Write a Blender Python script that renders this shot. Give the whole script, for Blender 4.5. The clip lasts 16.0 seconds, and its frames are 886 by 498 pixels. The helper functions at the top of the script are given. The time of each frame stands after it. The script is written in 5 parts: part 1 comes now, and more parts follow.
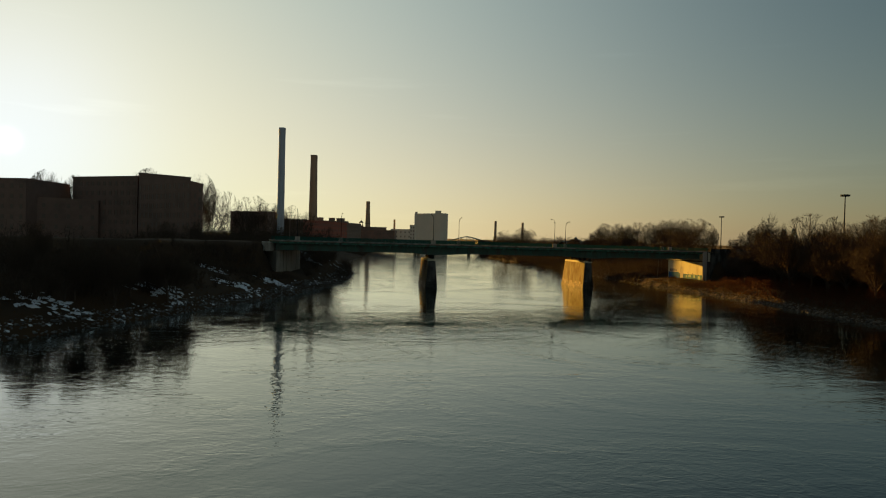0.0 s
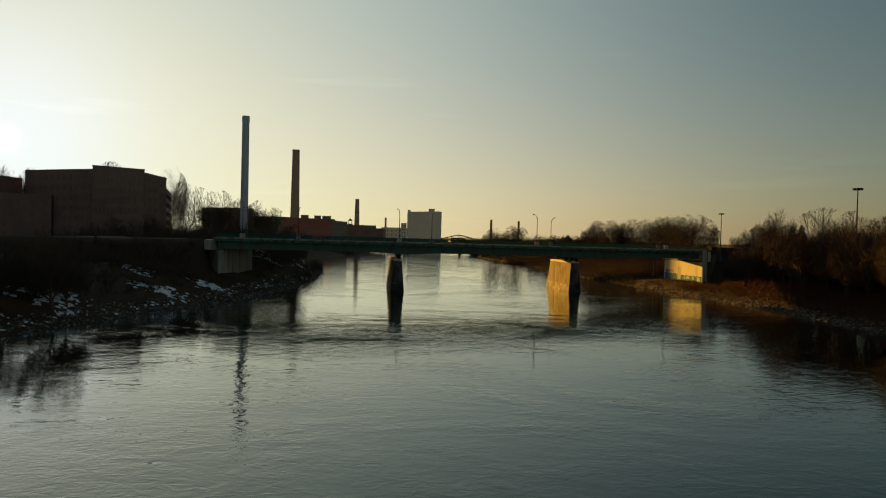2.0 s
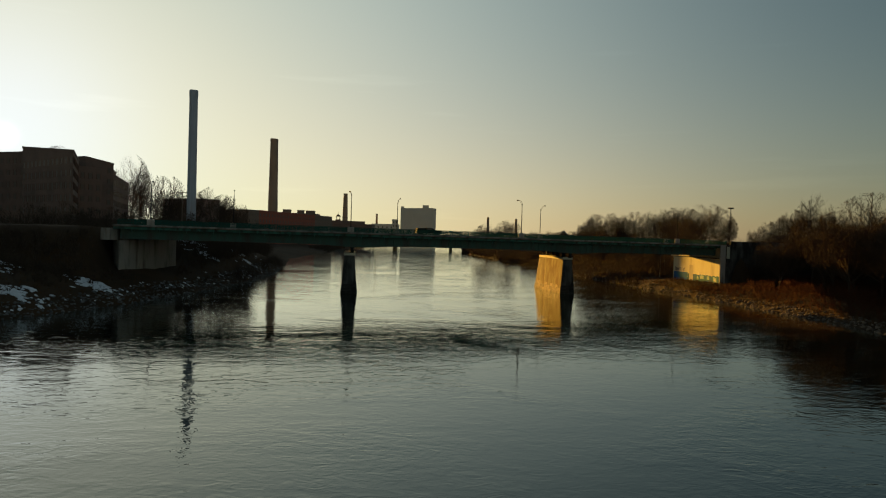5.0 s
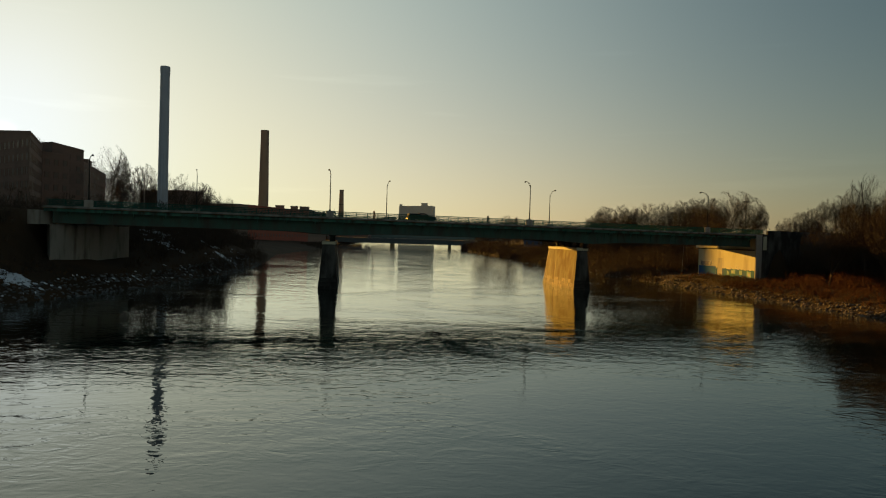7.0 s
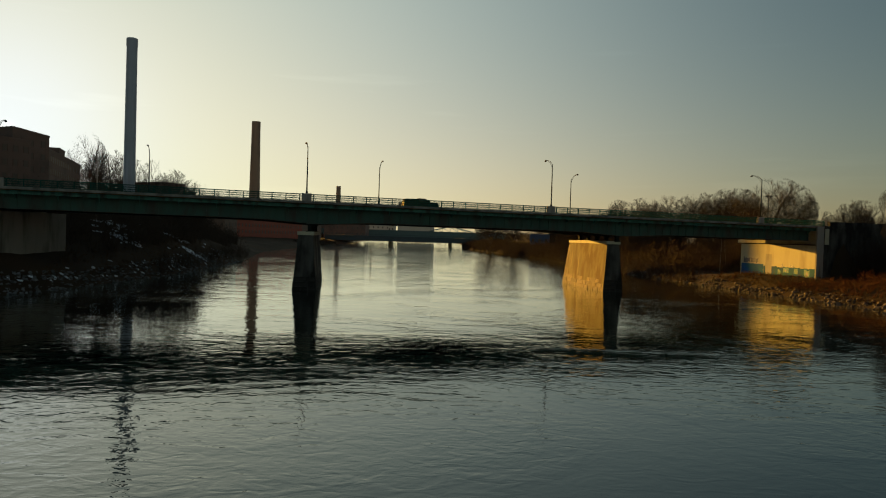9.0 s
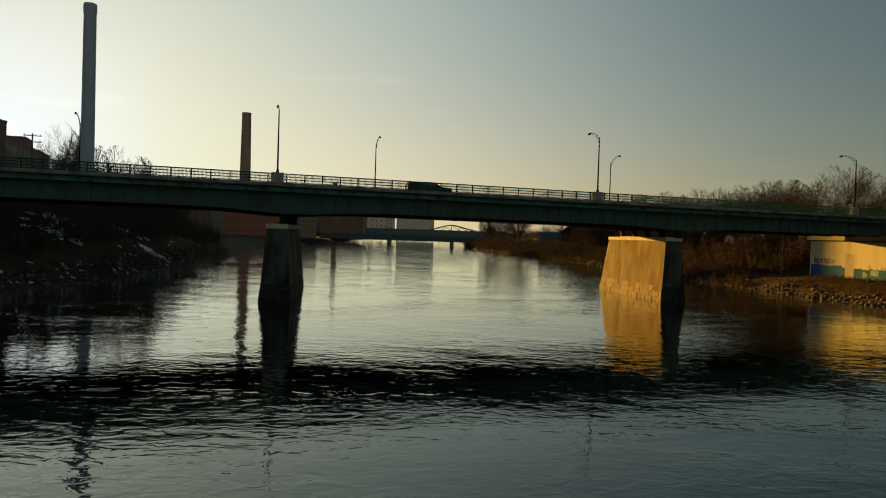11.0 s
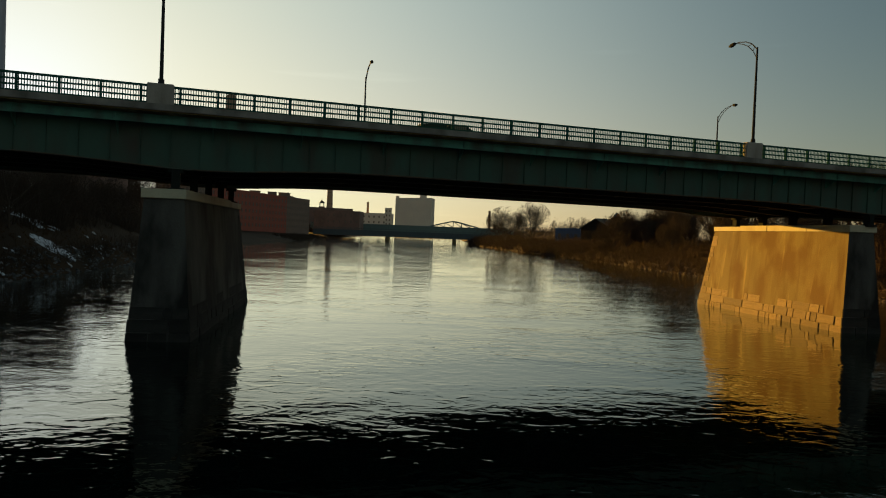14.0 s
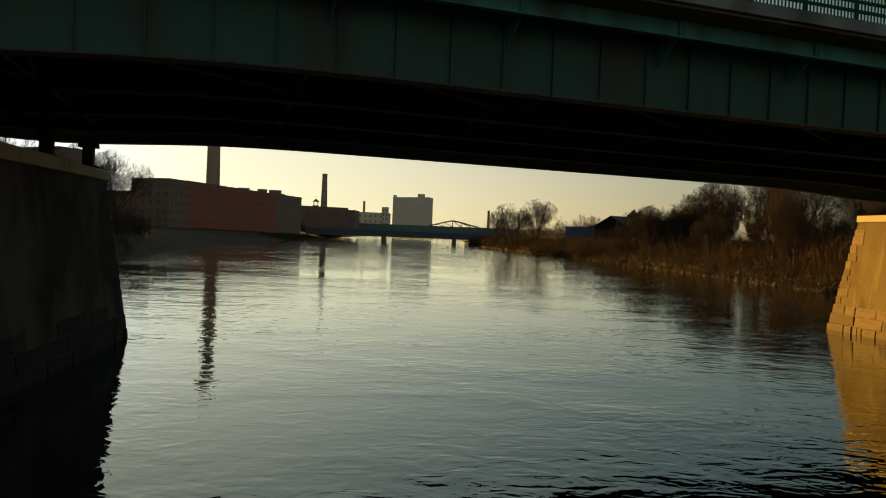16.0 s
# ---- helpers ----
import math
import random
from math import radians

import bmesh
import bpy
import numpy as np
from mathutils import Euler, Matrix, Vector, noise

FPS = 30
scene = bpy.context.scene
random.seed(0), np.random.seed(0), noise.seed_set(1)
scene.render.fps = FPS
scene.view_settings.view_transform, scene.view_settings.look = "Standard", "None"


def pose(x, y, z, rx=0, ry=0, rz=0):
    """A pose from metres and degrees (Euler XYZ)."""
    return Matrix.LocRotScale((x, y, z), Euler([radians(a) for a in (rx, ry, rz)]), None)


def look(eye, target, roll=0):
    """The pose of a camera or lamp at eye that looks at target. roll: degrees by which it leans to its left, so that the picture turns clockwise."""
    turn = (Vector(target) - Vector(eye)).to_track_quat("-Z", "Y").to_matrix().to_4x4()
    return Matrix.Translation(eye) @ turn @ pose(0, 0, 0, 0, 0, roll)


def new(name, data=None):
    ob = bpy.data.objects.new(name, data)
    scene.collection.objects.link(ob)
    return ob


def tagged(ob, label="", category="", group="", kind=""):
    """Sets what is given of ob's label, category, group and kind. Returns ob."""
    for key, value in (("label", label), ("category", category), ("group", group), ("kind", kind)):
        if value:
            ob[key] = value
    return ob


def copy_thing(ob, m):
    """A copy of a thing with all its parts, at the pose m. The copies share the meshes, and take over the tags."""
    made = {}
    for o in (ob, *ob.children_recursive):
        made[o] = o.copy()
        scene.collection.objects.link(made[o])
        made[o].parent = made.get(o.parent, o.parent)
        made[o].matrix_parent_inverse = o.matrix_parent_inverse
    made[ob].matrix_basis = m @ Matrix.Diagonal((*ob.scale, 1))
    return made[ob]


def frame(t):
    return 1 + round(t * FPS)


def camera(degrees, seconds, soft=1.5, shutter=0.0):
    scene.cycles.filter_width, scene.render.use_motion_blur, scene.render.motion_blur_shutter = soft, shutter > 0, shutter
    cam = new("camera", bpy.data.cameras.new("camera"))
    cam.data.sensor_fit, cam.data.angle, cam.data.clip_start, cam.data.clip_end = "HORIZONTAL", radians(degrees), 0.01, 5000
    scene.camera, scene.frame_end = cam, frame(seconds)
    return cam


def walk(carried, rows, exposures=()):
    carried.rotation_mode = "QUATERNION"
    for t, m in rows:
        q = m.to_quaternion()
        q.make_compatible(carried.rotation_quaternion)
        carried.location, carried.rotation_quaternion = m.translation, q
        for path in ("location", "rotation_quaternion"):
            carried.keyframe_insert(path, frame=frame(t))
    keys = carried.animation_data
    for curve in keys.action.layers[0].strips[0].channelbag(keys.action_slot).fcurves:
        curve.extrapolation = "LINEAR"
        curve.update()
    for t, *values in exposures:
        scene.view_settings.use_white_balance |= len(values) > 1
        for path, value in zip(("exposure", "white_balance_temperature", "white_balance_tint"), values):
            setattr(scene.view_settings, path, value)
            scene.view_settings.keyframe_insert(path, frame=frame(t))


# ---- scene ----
cam = camera(66.4, 16.0, soft=1.1)
PATH = [
    (0, (1.626, 0.46, 14.08), (1.632, 2.46, 14.049), 1.4),
    (0.5, (3.347, 6.327, 13.963), (3.354, 8.327, 13.932), 1.4),
    (1, (5.059, 11.138, 13.996), (5.068, 13.138, 13.963), 1.4),
    (1.5, (7.102, 16.204, 13.973), (7.111, 18.204, 13.94), 1.4),
    (2, (9.417, 21.769, 13.839), (9.428, 23.769, 13.805), 1.4),
    (2.5, (11.592, 27.171, 14.006), (11.602, 29.171, 13.97), 1.5),
    (3, (13.223, 32.121, 13.935), (13.234, 34.12, 13.897), 1.4),
    (3.5, (14.578, 37.497, 13.576), (14.59, 39.496, 13.54), 1.5),
    (4, (15.783, 42.786, 13.144), (15.795, 44.786, 13.106), 1.6),
    (6.5, (17.878, 68.43, 10.369), (17.893, 70.429, 10.331), 1.7),
    (7, (18.117, 73.459, 9.731), (18.132, 75.458, 9.693), 1.7),
    (7.5, (18.23, 78.598, 9.35), (18.246, 80.597, 9.31), 1.8),
    (8, (18.321, 83.972, 8.899), (18.335, 85.971, 8.858), 1.8),
    (8.5, (18.154, 89.53, 8.536), (18.168, 91.53, 8.495), 1.8),
    (9, (17.766, 95.68, 8.224), (17.782, 97.679, 8.185), 1.8),
    (9.5, (17.392, 101.748, 8.092), (17.408, 103.748, 8.051), 1.8),
    (10, (16.971, 107.869, 8.011), (16.989, 109.868, 7.97), 1.8),
    (12.5, (14.714, 136.704, 6.723), (14.738, 138.703, 6.681), 1.9),
    (13, (14.365, 142.785, 6.547), (14.39, 144.784, 6.504), 2.1),
    (13.5, (14.071, 148.641, 6.456), (14.095, 150.641, 6.413), 2.2),
    (14, (13.776, 154.517, 6.389), (13.802, 156.516, 6.343), 2.2),
    (14.5, (13.533, 160.409, 6.261), (13.562, 162.409, 6.216), 2.1),
    (15, (13.455, 166.294, 6.07), (13.485, 168.294, 6.025), 2.3),
    (15.5, (13.333, 172.096, 5.932), (13.364, 174.095, 5.887), 2.2),
    (16, (13.266, 177.834, 5.773), (13.298, 179.834, 5.729), 2.2),
]
walk(cam, [(t, look(eye, target, roll)) for t, eye, target, roll in PATH],
     [(0.0, 1.5, 5950, -4), (12.5, 1.52, 5950, -4), (14.0, 1.65, 5950, -4), (16.0, 1.77, 5950, -4)])

# ---- world and sun ----
SUN_AZ, SUN_EL = 32.72, 6.2          # degrees to the left of +y, and above the horizon
SUN_DIR = Vector((-math.sin(radians(SUN_AZ)) * math.cos(radians(SUN_EL)),
                  math.cos(radians(SUN_AZ)) * math.cos(radians(SUN_EL)), math.sin(radians(SUN_EL))))


def make_world():
    w = bpy.data.worlds.new("sky")
    scene.world = w
    w.use_nodes = True
    nt = w.node_tree
    nt.nodes.clear()
    out = nt.nodes.new("ShaderNodeOutputWorld")
    bg = nt.nodes.new("ShaderNodeBackground")
    sky = nt.nodes.new("ShaderNodeTexSky")
    sky.sky_type = "NISHITA"
    sky.sun_disc = False
    sky.sun_elevation = radians(SUN_EL)
    sky.sun_rotation = radians(-SUN_AZ)
    sky.altitude = 20
    sky.air_density, sky.dust_density, sky.ozone_density = 1.0, 1.6, 1.2
    bg.inputs["Strength"].default_value = SKY_STRENGTH
    # haze round the low sun: a wide aureole and the blinding core
    co = nt.nodes.new("ShaderNodeTexCoord")
    dot = nt.nodes.new("ShaderNodeVectorMath")
    dot.operation = "DOT_PRODUCT"
    dot.inputs[1].default_value = SUN_DIR
    nrm = nt.nodes.new("ShaderNodeVectorMath")
    nrm.operation = "NORMALIZE"
    nt.links.new(co.outputs["Generated"], nrm.inputs[0])
    nt.links.new(nrm.outputs[0], dot.inputs[0])
    clear = nt.nodes.new("ShaderNodeVectorMath")
    clear.operation = "MULTIPLY"
    clear.inputs[1].default_value = CLEAR
    nt.links.new(sky.outputs[0], clear.inputs[0])
    last = clear.outputs[0]

    def lobe(power, colour, gain):
        nonlocal last
        clampn = nt.nodes.new("ShaderNodeMath")
        clampn.operation = "MAXIMUM"
        clampn.inputs[1].default_value = 0.0
        nt.links.new(dot.outputs["Value"], clampn.inputs[0])
        pw = nt.nodes.new("ShaderNodeMath")
        pw.operation = "POWER"
        pw.inputs[1].default_value = power
        nt.links.new(clampn.outputs[0], pw.inputs[0])
        sc = nt.nodes.new("ShaderNodeVectorMath")
        sc.operation = "SCALE"
        sc.inputs[0].default_value = [c * gain for c in colour]
        nt.links.new(pw.outputs[0], sc.inputs["Scale"])
        ad = nt.nodes.new("ShaderNodeVectorMath")
        ad.operation = "ADD"
        nt.links.new(last, ad.inputs[0])
        nt.links.new(sc.outputs[0], ad.inputs[1])
        last = ad.outputs[0]
    for row in AUREOLE[:3]:
        lobe(*row)
    sep = nt.nodes.new("ShaderNodeSeparateXYZ")
    nt.links.new(nrm.outputs[0], sep.inputs[0])
    low = nt.nodes.new("ShaderNodeMath")
    low.operation = "ABSOLUTE"
    nt.links.new(sep.outputs[2], low.inputs[0])
    inv = nt.nodes.new("ShaderNodeMath")
    inv.operation = "SUBTRACT"
    inv.inputs[0].default_value = 1.0
    nt.links.new(low.outputs[0], inv.inputs[1])
    pw = nt.nodes.new("ShaderNodeMath")
    pw.operation = "POWER"
    pw.inputs[1].default_value = HORIZON[0]
    nt.links.new(inv.outputs[0], pw.inputs[0])
    sc = nt.nodes.new("ShaderNodeVectorMath")
    sc.operation = "SCALE"
    sc.inputs[0].default_value = [c * HORIZON[2] for c in HORIZON[1]]
    sunward = nt.nodes.new("ShaderNodeMapRange")
    sunward.inputs[1].default_value, sunward.inputs[2].default_value = -0.8, 0.3
    sunward.inputs[3].default_value, sunward.inputs[4].default_value = 1.4, 1.0
    nt.links.new(dot.outputs["Value"], sunward.inputs[0])
    both = nt.nodes.new("ShaderNodeMath")
    both.operation = "MULTIPLY"
    nt.links.new(pw.outputs[0], both.inputs[0])
    nt.links.new(sunward.outputs[0], both.inputs[1])
    nt.links.new(both.outputs[0], sc.inputs["Scale"])
    ad = nt.nodes.new("ShaderNodeVectorMath")
    ad.operation = "ADD"
    nt.links.new(last, ad.inputs[0])
    nt.links.new(sc.outputs[0], ad.inputs[1])
    last = ad.outputs[0]
    # warm dust low over the sunward horizon
    glow = nt.nodes.new("ShaderNodeMath")
    glow.operation = "MAXIMUM"
    glow.inputs[1].default_value = 0.0
    nt.links.new(dot.outputs["Value"], glow.inputs[0])
    gp = nt.nodes.new("ShaderNodeMath")
    gp.operation = "POWER"
    gp.inputs[1].default_value = 4.0
    nt.links.new(glow.outputs[0], gp.inputs[0])
    gm = nt.nodes.new("ShaderNodeMath")
    gm.operation = "MULTIPLY"
    nt.links.new(gp.outputs[0], gm.inputs[0])
    nt.links.new(pw.outputs[0], gm.inputs[1])
    gs = nt.nodes.new("ShaderNodeVectorMath")
    gs.operation = "SCALE"
    gs.inputs[0].default_value = SUNWARD_DUST
    nt.links.new(gm.outputs[0], gs.inputs["Scale"])
    ad = nt.nodes.new("ShaderNodeVectorMath")
    ad.operation = "ADD"
    nt.links.new(last, ad.inputs[0])
    nt.links.new(gs.outputs[0], ad.inputs[1])
    last = ad.outputs[0]
    back = nt.nodes.new("ShaderNodeMapRange")
    back.interpolation_type = "SMOOTHSTEP"
    back.inputs[1].default_value, back.inputs[2].default_value = 0.35, -0.8
    nt.links.new(dot.outputs["Value"], back.inputs[0])
    bsq = nt.nodes.new("ShaderNodeMath")
    bsq.operation = "MULTIPLY"
    nt.links.new(inv.outputs[0], bsq.inputs[0])
    nt.links.new(back.outputs[0], bsq.inputs[1])
    bs = nt.nodes.new("ShaderNodeVectorMath")
    bs.operation = "SCALE"
    bs.inputs[0].default_value = BACK_HAZE
    nt.links.new(bsq.outputs[0], bs.inputs["Scale"])
    ad = nt.nodes.new("ShaderNodeVectorMath")
    ad.operation = "ADD"
    nt.links.new(last, ad.inputs[0])
    nt.links.new(bs.outputs[0], ad.inputs[1])
    # the haze saturates softly towards the sun
    split = nt.nodes.new("ShaderNodeSeparateXYZ")
    join = nt.nodes.new("ShaderNodeCombineXYZ")
    nt.links.new(ad.outputs[0], split.inputs[0])
    for k in range(3):
        v = split.outputs[k]
        for op, other in (("MULTIPLY", -1.0 / HAZE_TOP[k]), ("EXPONENT", None), ("MULTIPLY_ADD", -HAZE_TOP[k])):
            n = nt.nodes.new("ShaderNodeMath")
            n.operation = op
            nt.links.new(v, n.inputs[0])
            if other is not None:
                n.inputs[1].default_value = other
            if op == "MULTIPLY_ADD":
                n.inputs[2].default_value = HAZE_TOP[k]
            v = n.outputs[0]
        nt.links.new(v, join.inputs[k])
    last = join.outputs[0]
    for row in AUREOLE[3:]:
        lobe(*row)
    # thin streaks of high cloud
    mp = nt.nodes.new("ShaderNodeMapping")
    mp.inputs["Scale"].default_value = (2.0, 2.0, 26.0)
    mp.inputs["Rotation"].default_value = (radians(4), radians(6), 0)
    nz = nt.nodes.new("ShaderNodeTexNoise")
    nz.inputs["Scale"].default_value = 1.6
    nz.inputs["Detail"].default_value = 5
    rmp = nt.nodes.new("ShaderNodeMapRange")
    rmp.inputs[1].default_value, rmp.inputs[2].default_value = 0.62, 0.85
    rmp.inputs[3].default_value, rmp.inputs[4].default_value = 1.0, 1.1
    nt.links.new(nrm.outputs[0], mp.inputs[0])
    nt.links.new(mp.outputs[0], nz.inputs["Vector"])
    nt.links.new(nz.outputs[0], rmp.inputs[0])
    mul = nt.nodes.new("ShaderNodeVectorMath")
    mul.operation = "SCALE"
    nt.links.new(last, mul.inputs[0])
    nt.links.new(rmp.outputs[0], mul.inputs["Scale"])
    nt.links.new(mul.outputs[0], bg.inputs["Color"])
    nt.links.new(bg.outputs[0], out.inputs[0])


SKY_STRENGTH = 0.05
AUREOLE = [(1.9, (0.92, 0.98, 0.97), 1.15), (5, (0.90, 0.98, 0.92), 4.3), (28, (1.0, 0.86, 0.58), 0.22), (90, (0.2, 0.35, 1.0), 2.0), (20000, (1.0, 0.92, 0.75), 8.0)]
HORIZON = (8, (1.12, 0.69, 0.38), 0.95)   # dusty band low in the sky
SUNWARD_DUST = (12.5, 5.0, 0.0)
BACK_HAZE = (2.0, 2.15, 2.3)             # pale haze opposite the sun
HAZE_TOP = (7.0, 6.2, 5.1)
CLEAR = (0.44, 0.465, 0.46)          # share of the clear sky under the haze
make_world()
sun_data = bpy.data.lights.new("sun", "SUN")
sun_data.energy, sun_data.angle, sun_data.color = 5.0, radians(0.5), (1.0, 0.45, 0.06)
sun = new("sun", sun_data)
sun.matrix_world = look(SUN_DIR * 300, (0, 0, 0))

# ---- materials ----


def mat(name, colour, rough=0.8, spread=0.25, scale=1.5, fine=12.0, bump=0.3, metal=0.0, stain=None, stain_scale=0.25, stain_edge=(0.5, 0.68), streak=1.0, island=0.0, spec=0.5, across=1.0, drip=None):
    """A weathered surface: base colour, grain at two scales, stains stretched upright by streak, piece-to-piece variation."""
    m = bpy.data.materials.new(name)
    m.use_nodes = True
    nt = m.node_tree
    b = nt.nodes["Principled BSDF"]
    b.inputs["Roughness"].default_value, b.inputs["Metallic"].default_value = rough, metal
    b.inputs["Specular IOR Level"].default_value = spec
    geo = nt.nodes.new("ShaderNodeTexCoord")
    mp = nt.nodes.new("ShaderNodeMapping")
    mp.inputs["Scale"].default_value = (across, 1, 1 / streak)
    nt.links.new(geo.outputs["Object"], mp.inputs[0])

    def noise_node(sc, detail, stretched):
        n = nt.nodes.new("ShaderNodeTexNoise")
        n.inputs["Scale"].default_value, n.inputs["Detail"].default_value = sc, detail
        nt.links.new(mp.outputs[0] if stretched else geo.outputs["Object"], n.inputs["Vector"])
        return n.outputs[0]

    def mix(fac, a, c):
        n = nt.nodes.new("ShaderNodeMix")
        n.data_type = "RGBA"
        for sock, v in ((n.inputs[0], fac), (n.inputs[6], a), (n.inputs[7], c)):
            if isinstance(v, bpy.types.NodeSocket):
                nt.links.new(v, sock)
            elif isinstance(v, float):
                sock.default_value = v
            else:
                sock.default_value = (*v, 1)
        return n.outputs[2]

    big, small = noise_node(scale, 4, streak < 10), noise_node(fine, 3, False)
    lo, hi = [c * (1 - spread) for c in colour], [min(1, c * (1 + spread)) for c in colour]
    col = mix(big, lo, hi)
    col = mix(small, mix(0.25, col, (0.02, 0.018, 0.015)), mix(0.18, col, hi))
    if stain:
        r = nt.nodes.new("ShaderNodeMapRange")
        r.inputs[1].default_value, r.inputs[2].default_value = stain_edge
        nt.links.new(noise_node(stain_scale, 5, True), r.inputs[0])
        col = mix(r.outputs[0], col, stain)
    if drip:
        # narrow run-down streaks
        dm = nt.nodes.new("ShaderNodeMapping")
        dm.inputs["Scale"].default_value = (1, 1, 0.07)
        nt.links.new(geo.outputs["Object"], dm.inputs[0])
        dn = nt.nodes.new("ShaderNodeTexNoise")
        dn.inputs["Scale"].default_value, dn.inputs["Detail"].default_value = 1.1, 4
        nt.links.new(dm.outputs[0], dn.inputs["Vector"])
        for edges, tone in (((0.55, 0.68), drip), ((0.42, 0.3), [min(1, c * 1.35) for c in hi])):
            r = nt.nodes.new("ShaderNodeMapRange")
            r.inputs[1].default_value, r.inputs[2].default_value = edges
            r.inputs[4].default_value = 0.75
            nt.links.new(dn.outputs[0], r.inputs[0])
            col = mix(r.outputs[0], col, tone)
    if island:
        oi = nt.nodes.new("ShaderNodeObjectInfo")
        gm = nt.nodes.new("ShaderNodeNewGeometry")
        addn = nt.nodes.new("ShaderNodeMath")
        addn.operation = "ADD"
        nt.links.new(oi.outputs["Random"], addn.inputs[0])
        nt.links.new(gm.outputs["Random Per Island"], addn.inputs[1])
        fr = nt.nodes.new("ShaderNodeMath")
        fr.operation = "FRACT"
        nt.links.new(addn.outputs[0], fr.inputs[0])
        hsv = nt.nodes.new("ShaderNodeHueSaturation")
        mr = nt.nodes.new("ShaderNodeMapRange")
        mr.inputs[3].default_value, mr.inputs[4].default_value = 1 - island, 1 + island
        nt.links.new(fr.outputs[0], mr.inputs[0])
        nt.links.new(mr.outputs[0], hsv.inputs["Value"])
        nt.links.new(col, hsv.inputs["Color"])
        col = hsv.outputs[0]
    nt.links.new(col, b.inputs["Base Color"])
    if bump:
        bn = nt.nodes.new("ShaderNodeBump")
        bn.inputs["Strength"].default_value, bn.inputs["Distance"].default_value = bump, 0.05
        nt.links.new(small, bn.inputs["Height"])
        nt.links.new(bn.outputs[0], b.inputs["Normal"])
    return m


def water_material():
    m = bpy.data.materials.new("river_water")
    m.use_nodes = True
    nt = m.node_tree
    nt.nodes.remove(nt.nodes["Principled BSDF"])
    deep = nt.nodes.new("ShaderNodeBsdfDiffuse")
    deep.inputs["Color"].default_value = (0.001, 0.004, 0.0035, 1)
    gloss = nt.nodes.new("ShaderNodeBsdfGlossy")
    gloss.inputs["Color"].default_value = (0.95, 1.0, 0.98, 1)
    gloss.inputs["Roughness"].default_value = 0.02
    fres = nt.nodes.new("ShaderNodeFresnel")
    fres.inputs["IOR"].default_value = 1.5
    gain = nt.nodes.new("ShaderNodeMath")
    gain.operation = "MULTIPLY"
    gain.use_clamp = True
    gain.inputs[1].default_value = 1.3
    mixed = nt.nodes.new("ShaderNodeMixShader")
    nt.links.new(fres.outputs[0], gain.inputs[0])
    nt.links.new(gain.outputs[0], mixed.inputs[0])
    nt.links.new(deep.outputs[0], mixed.inputs[1])
    nt.links.new(gloss.outputs[0], mixed.inputs[2])
    nt.links.new(mixed.outputs[0], nt.nodes["Material Output"].inputs["Surface"])
    co = nt.nodes.new("ShaderNodeTexCoord")
    height = None

    def layer(sc, stretch, turn, detail, gain, distort=0.0):
        nonlocal height
        mp = nt.nodes.new("ShaderNodeMapping")
        mp.inputs["Scale"].default_value = (sc / stretch, sc, sc)
        mp.inputs["Rotation"].default_value = (0, 0, radians(turn))
        nt.links.new(co.outputs["Object"], mp.inputs[0])
        n = nt.nodes.new("ShaderNodeTexNoise")
        n.inputs["Scale"].default_value, n.inputs["Detail"].default_value = 1.0, detail
        n.inputs["Distortion"].default_value = distort
        nt.links.new(mp.outputs[0], n.inputs["Vector"])
        g = nt.nodes.new("ShaderNodeMath")
        g.operation = "MULTIPLY"
        g.inputs[1].default_value = gain
        nt.links.new(n.outputs[0], g.inputs[0])
        return g.outputs[0]

    def add(a, c, op="ADD"):
        n = nt.nodes.new("ShaderNodeMath")
        n.operation = op
        nt.links.new(a, n.inputs[0])
        nt.links.new(c, n.inputs[1])
        return n.outputs[0]

    # wind ripples, broken into calm and ruffled stretches, over slow eddies
    ripple = layer(4.2, 1.5, 12, 1.0, 0.0055, 0.8)
    wave = layer(1.3, 1.6, -10, 1.5, 0.029, 1.2)
    chop = layer(0.42, 1.6, -8, 1.0, 0.036, 0.8)
    calm = layer(0.05, 1.5, 10, 5, 1.0, 2.0)
    rg = nt.nodes.new("ShaderNodeMapRange")
    rg.inputs[1].default_value, rg.inputs[2].default_value = 0.4, 0.66
    rg.inputs[3].default_value, rg.inputs[4].default_value = 0.34, 1.1
    nt.links.new(calm, rg.inputs[0])
    height = add(add(add(ripple, wave), chop), rg.outputs[0], "MULTIPLY")
    bn = nt.nodes.new("ShaderNodeBump")
    bn.inputs["Strength"].default_value, bn.inputs["Distance"].default_value = 1.0, 1.0
    nt.links.new(height, bn.inputs["Height"])
    for node in (deep, gloss, fres):
        nt.links.new(bn.outputs[0], node.inputs["Normal"])
    return m


def glass_material():
    m = bpy.data.materials.new("window_glass")
    m.use_nodes = True
    b = m.node_tree.nodes["Principled BSDF"]
    b.inputs["Base Color"].default_value = (0.11, 0.085, 0.065, 1)
    b.inputs["Roughness"].default_value = 0.45
    b.inputs["Specular IOR Level"].default_value = 0.2
    return m


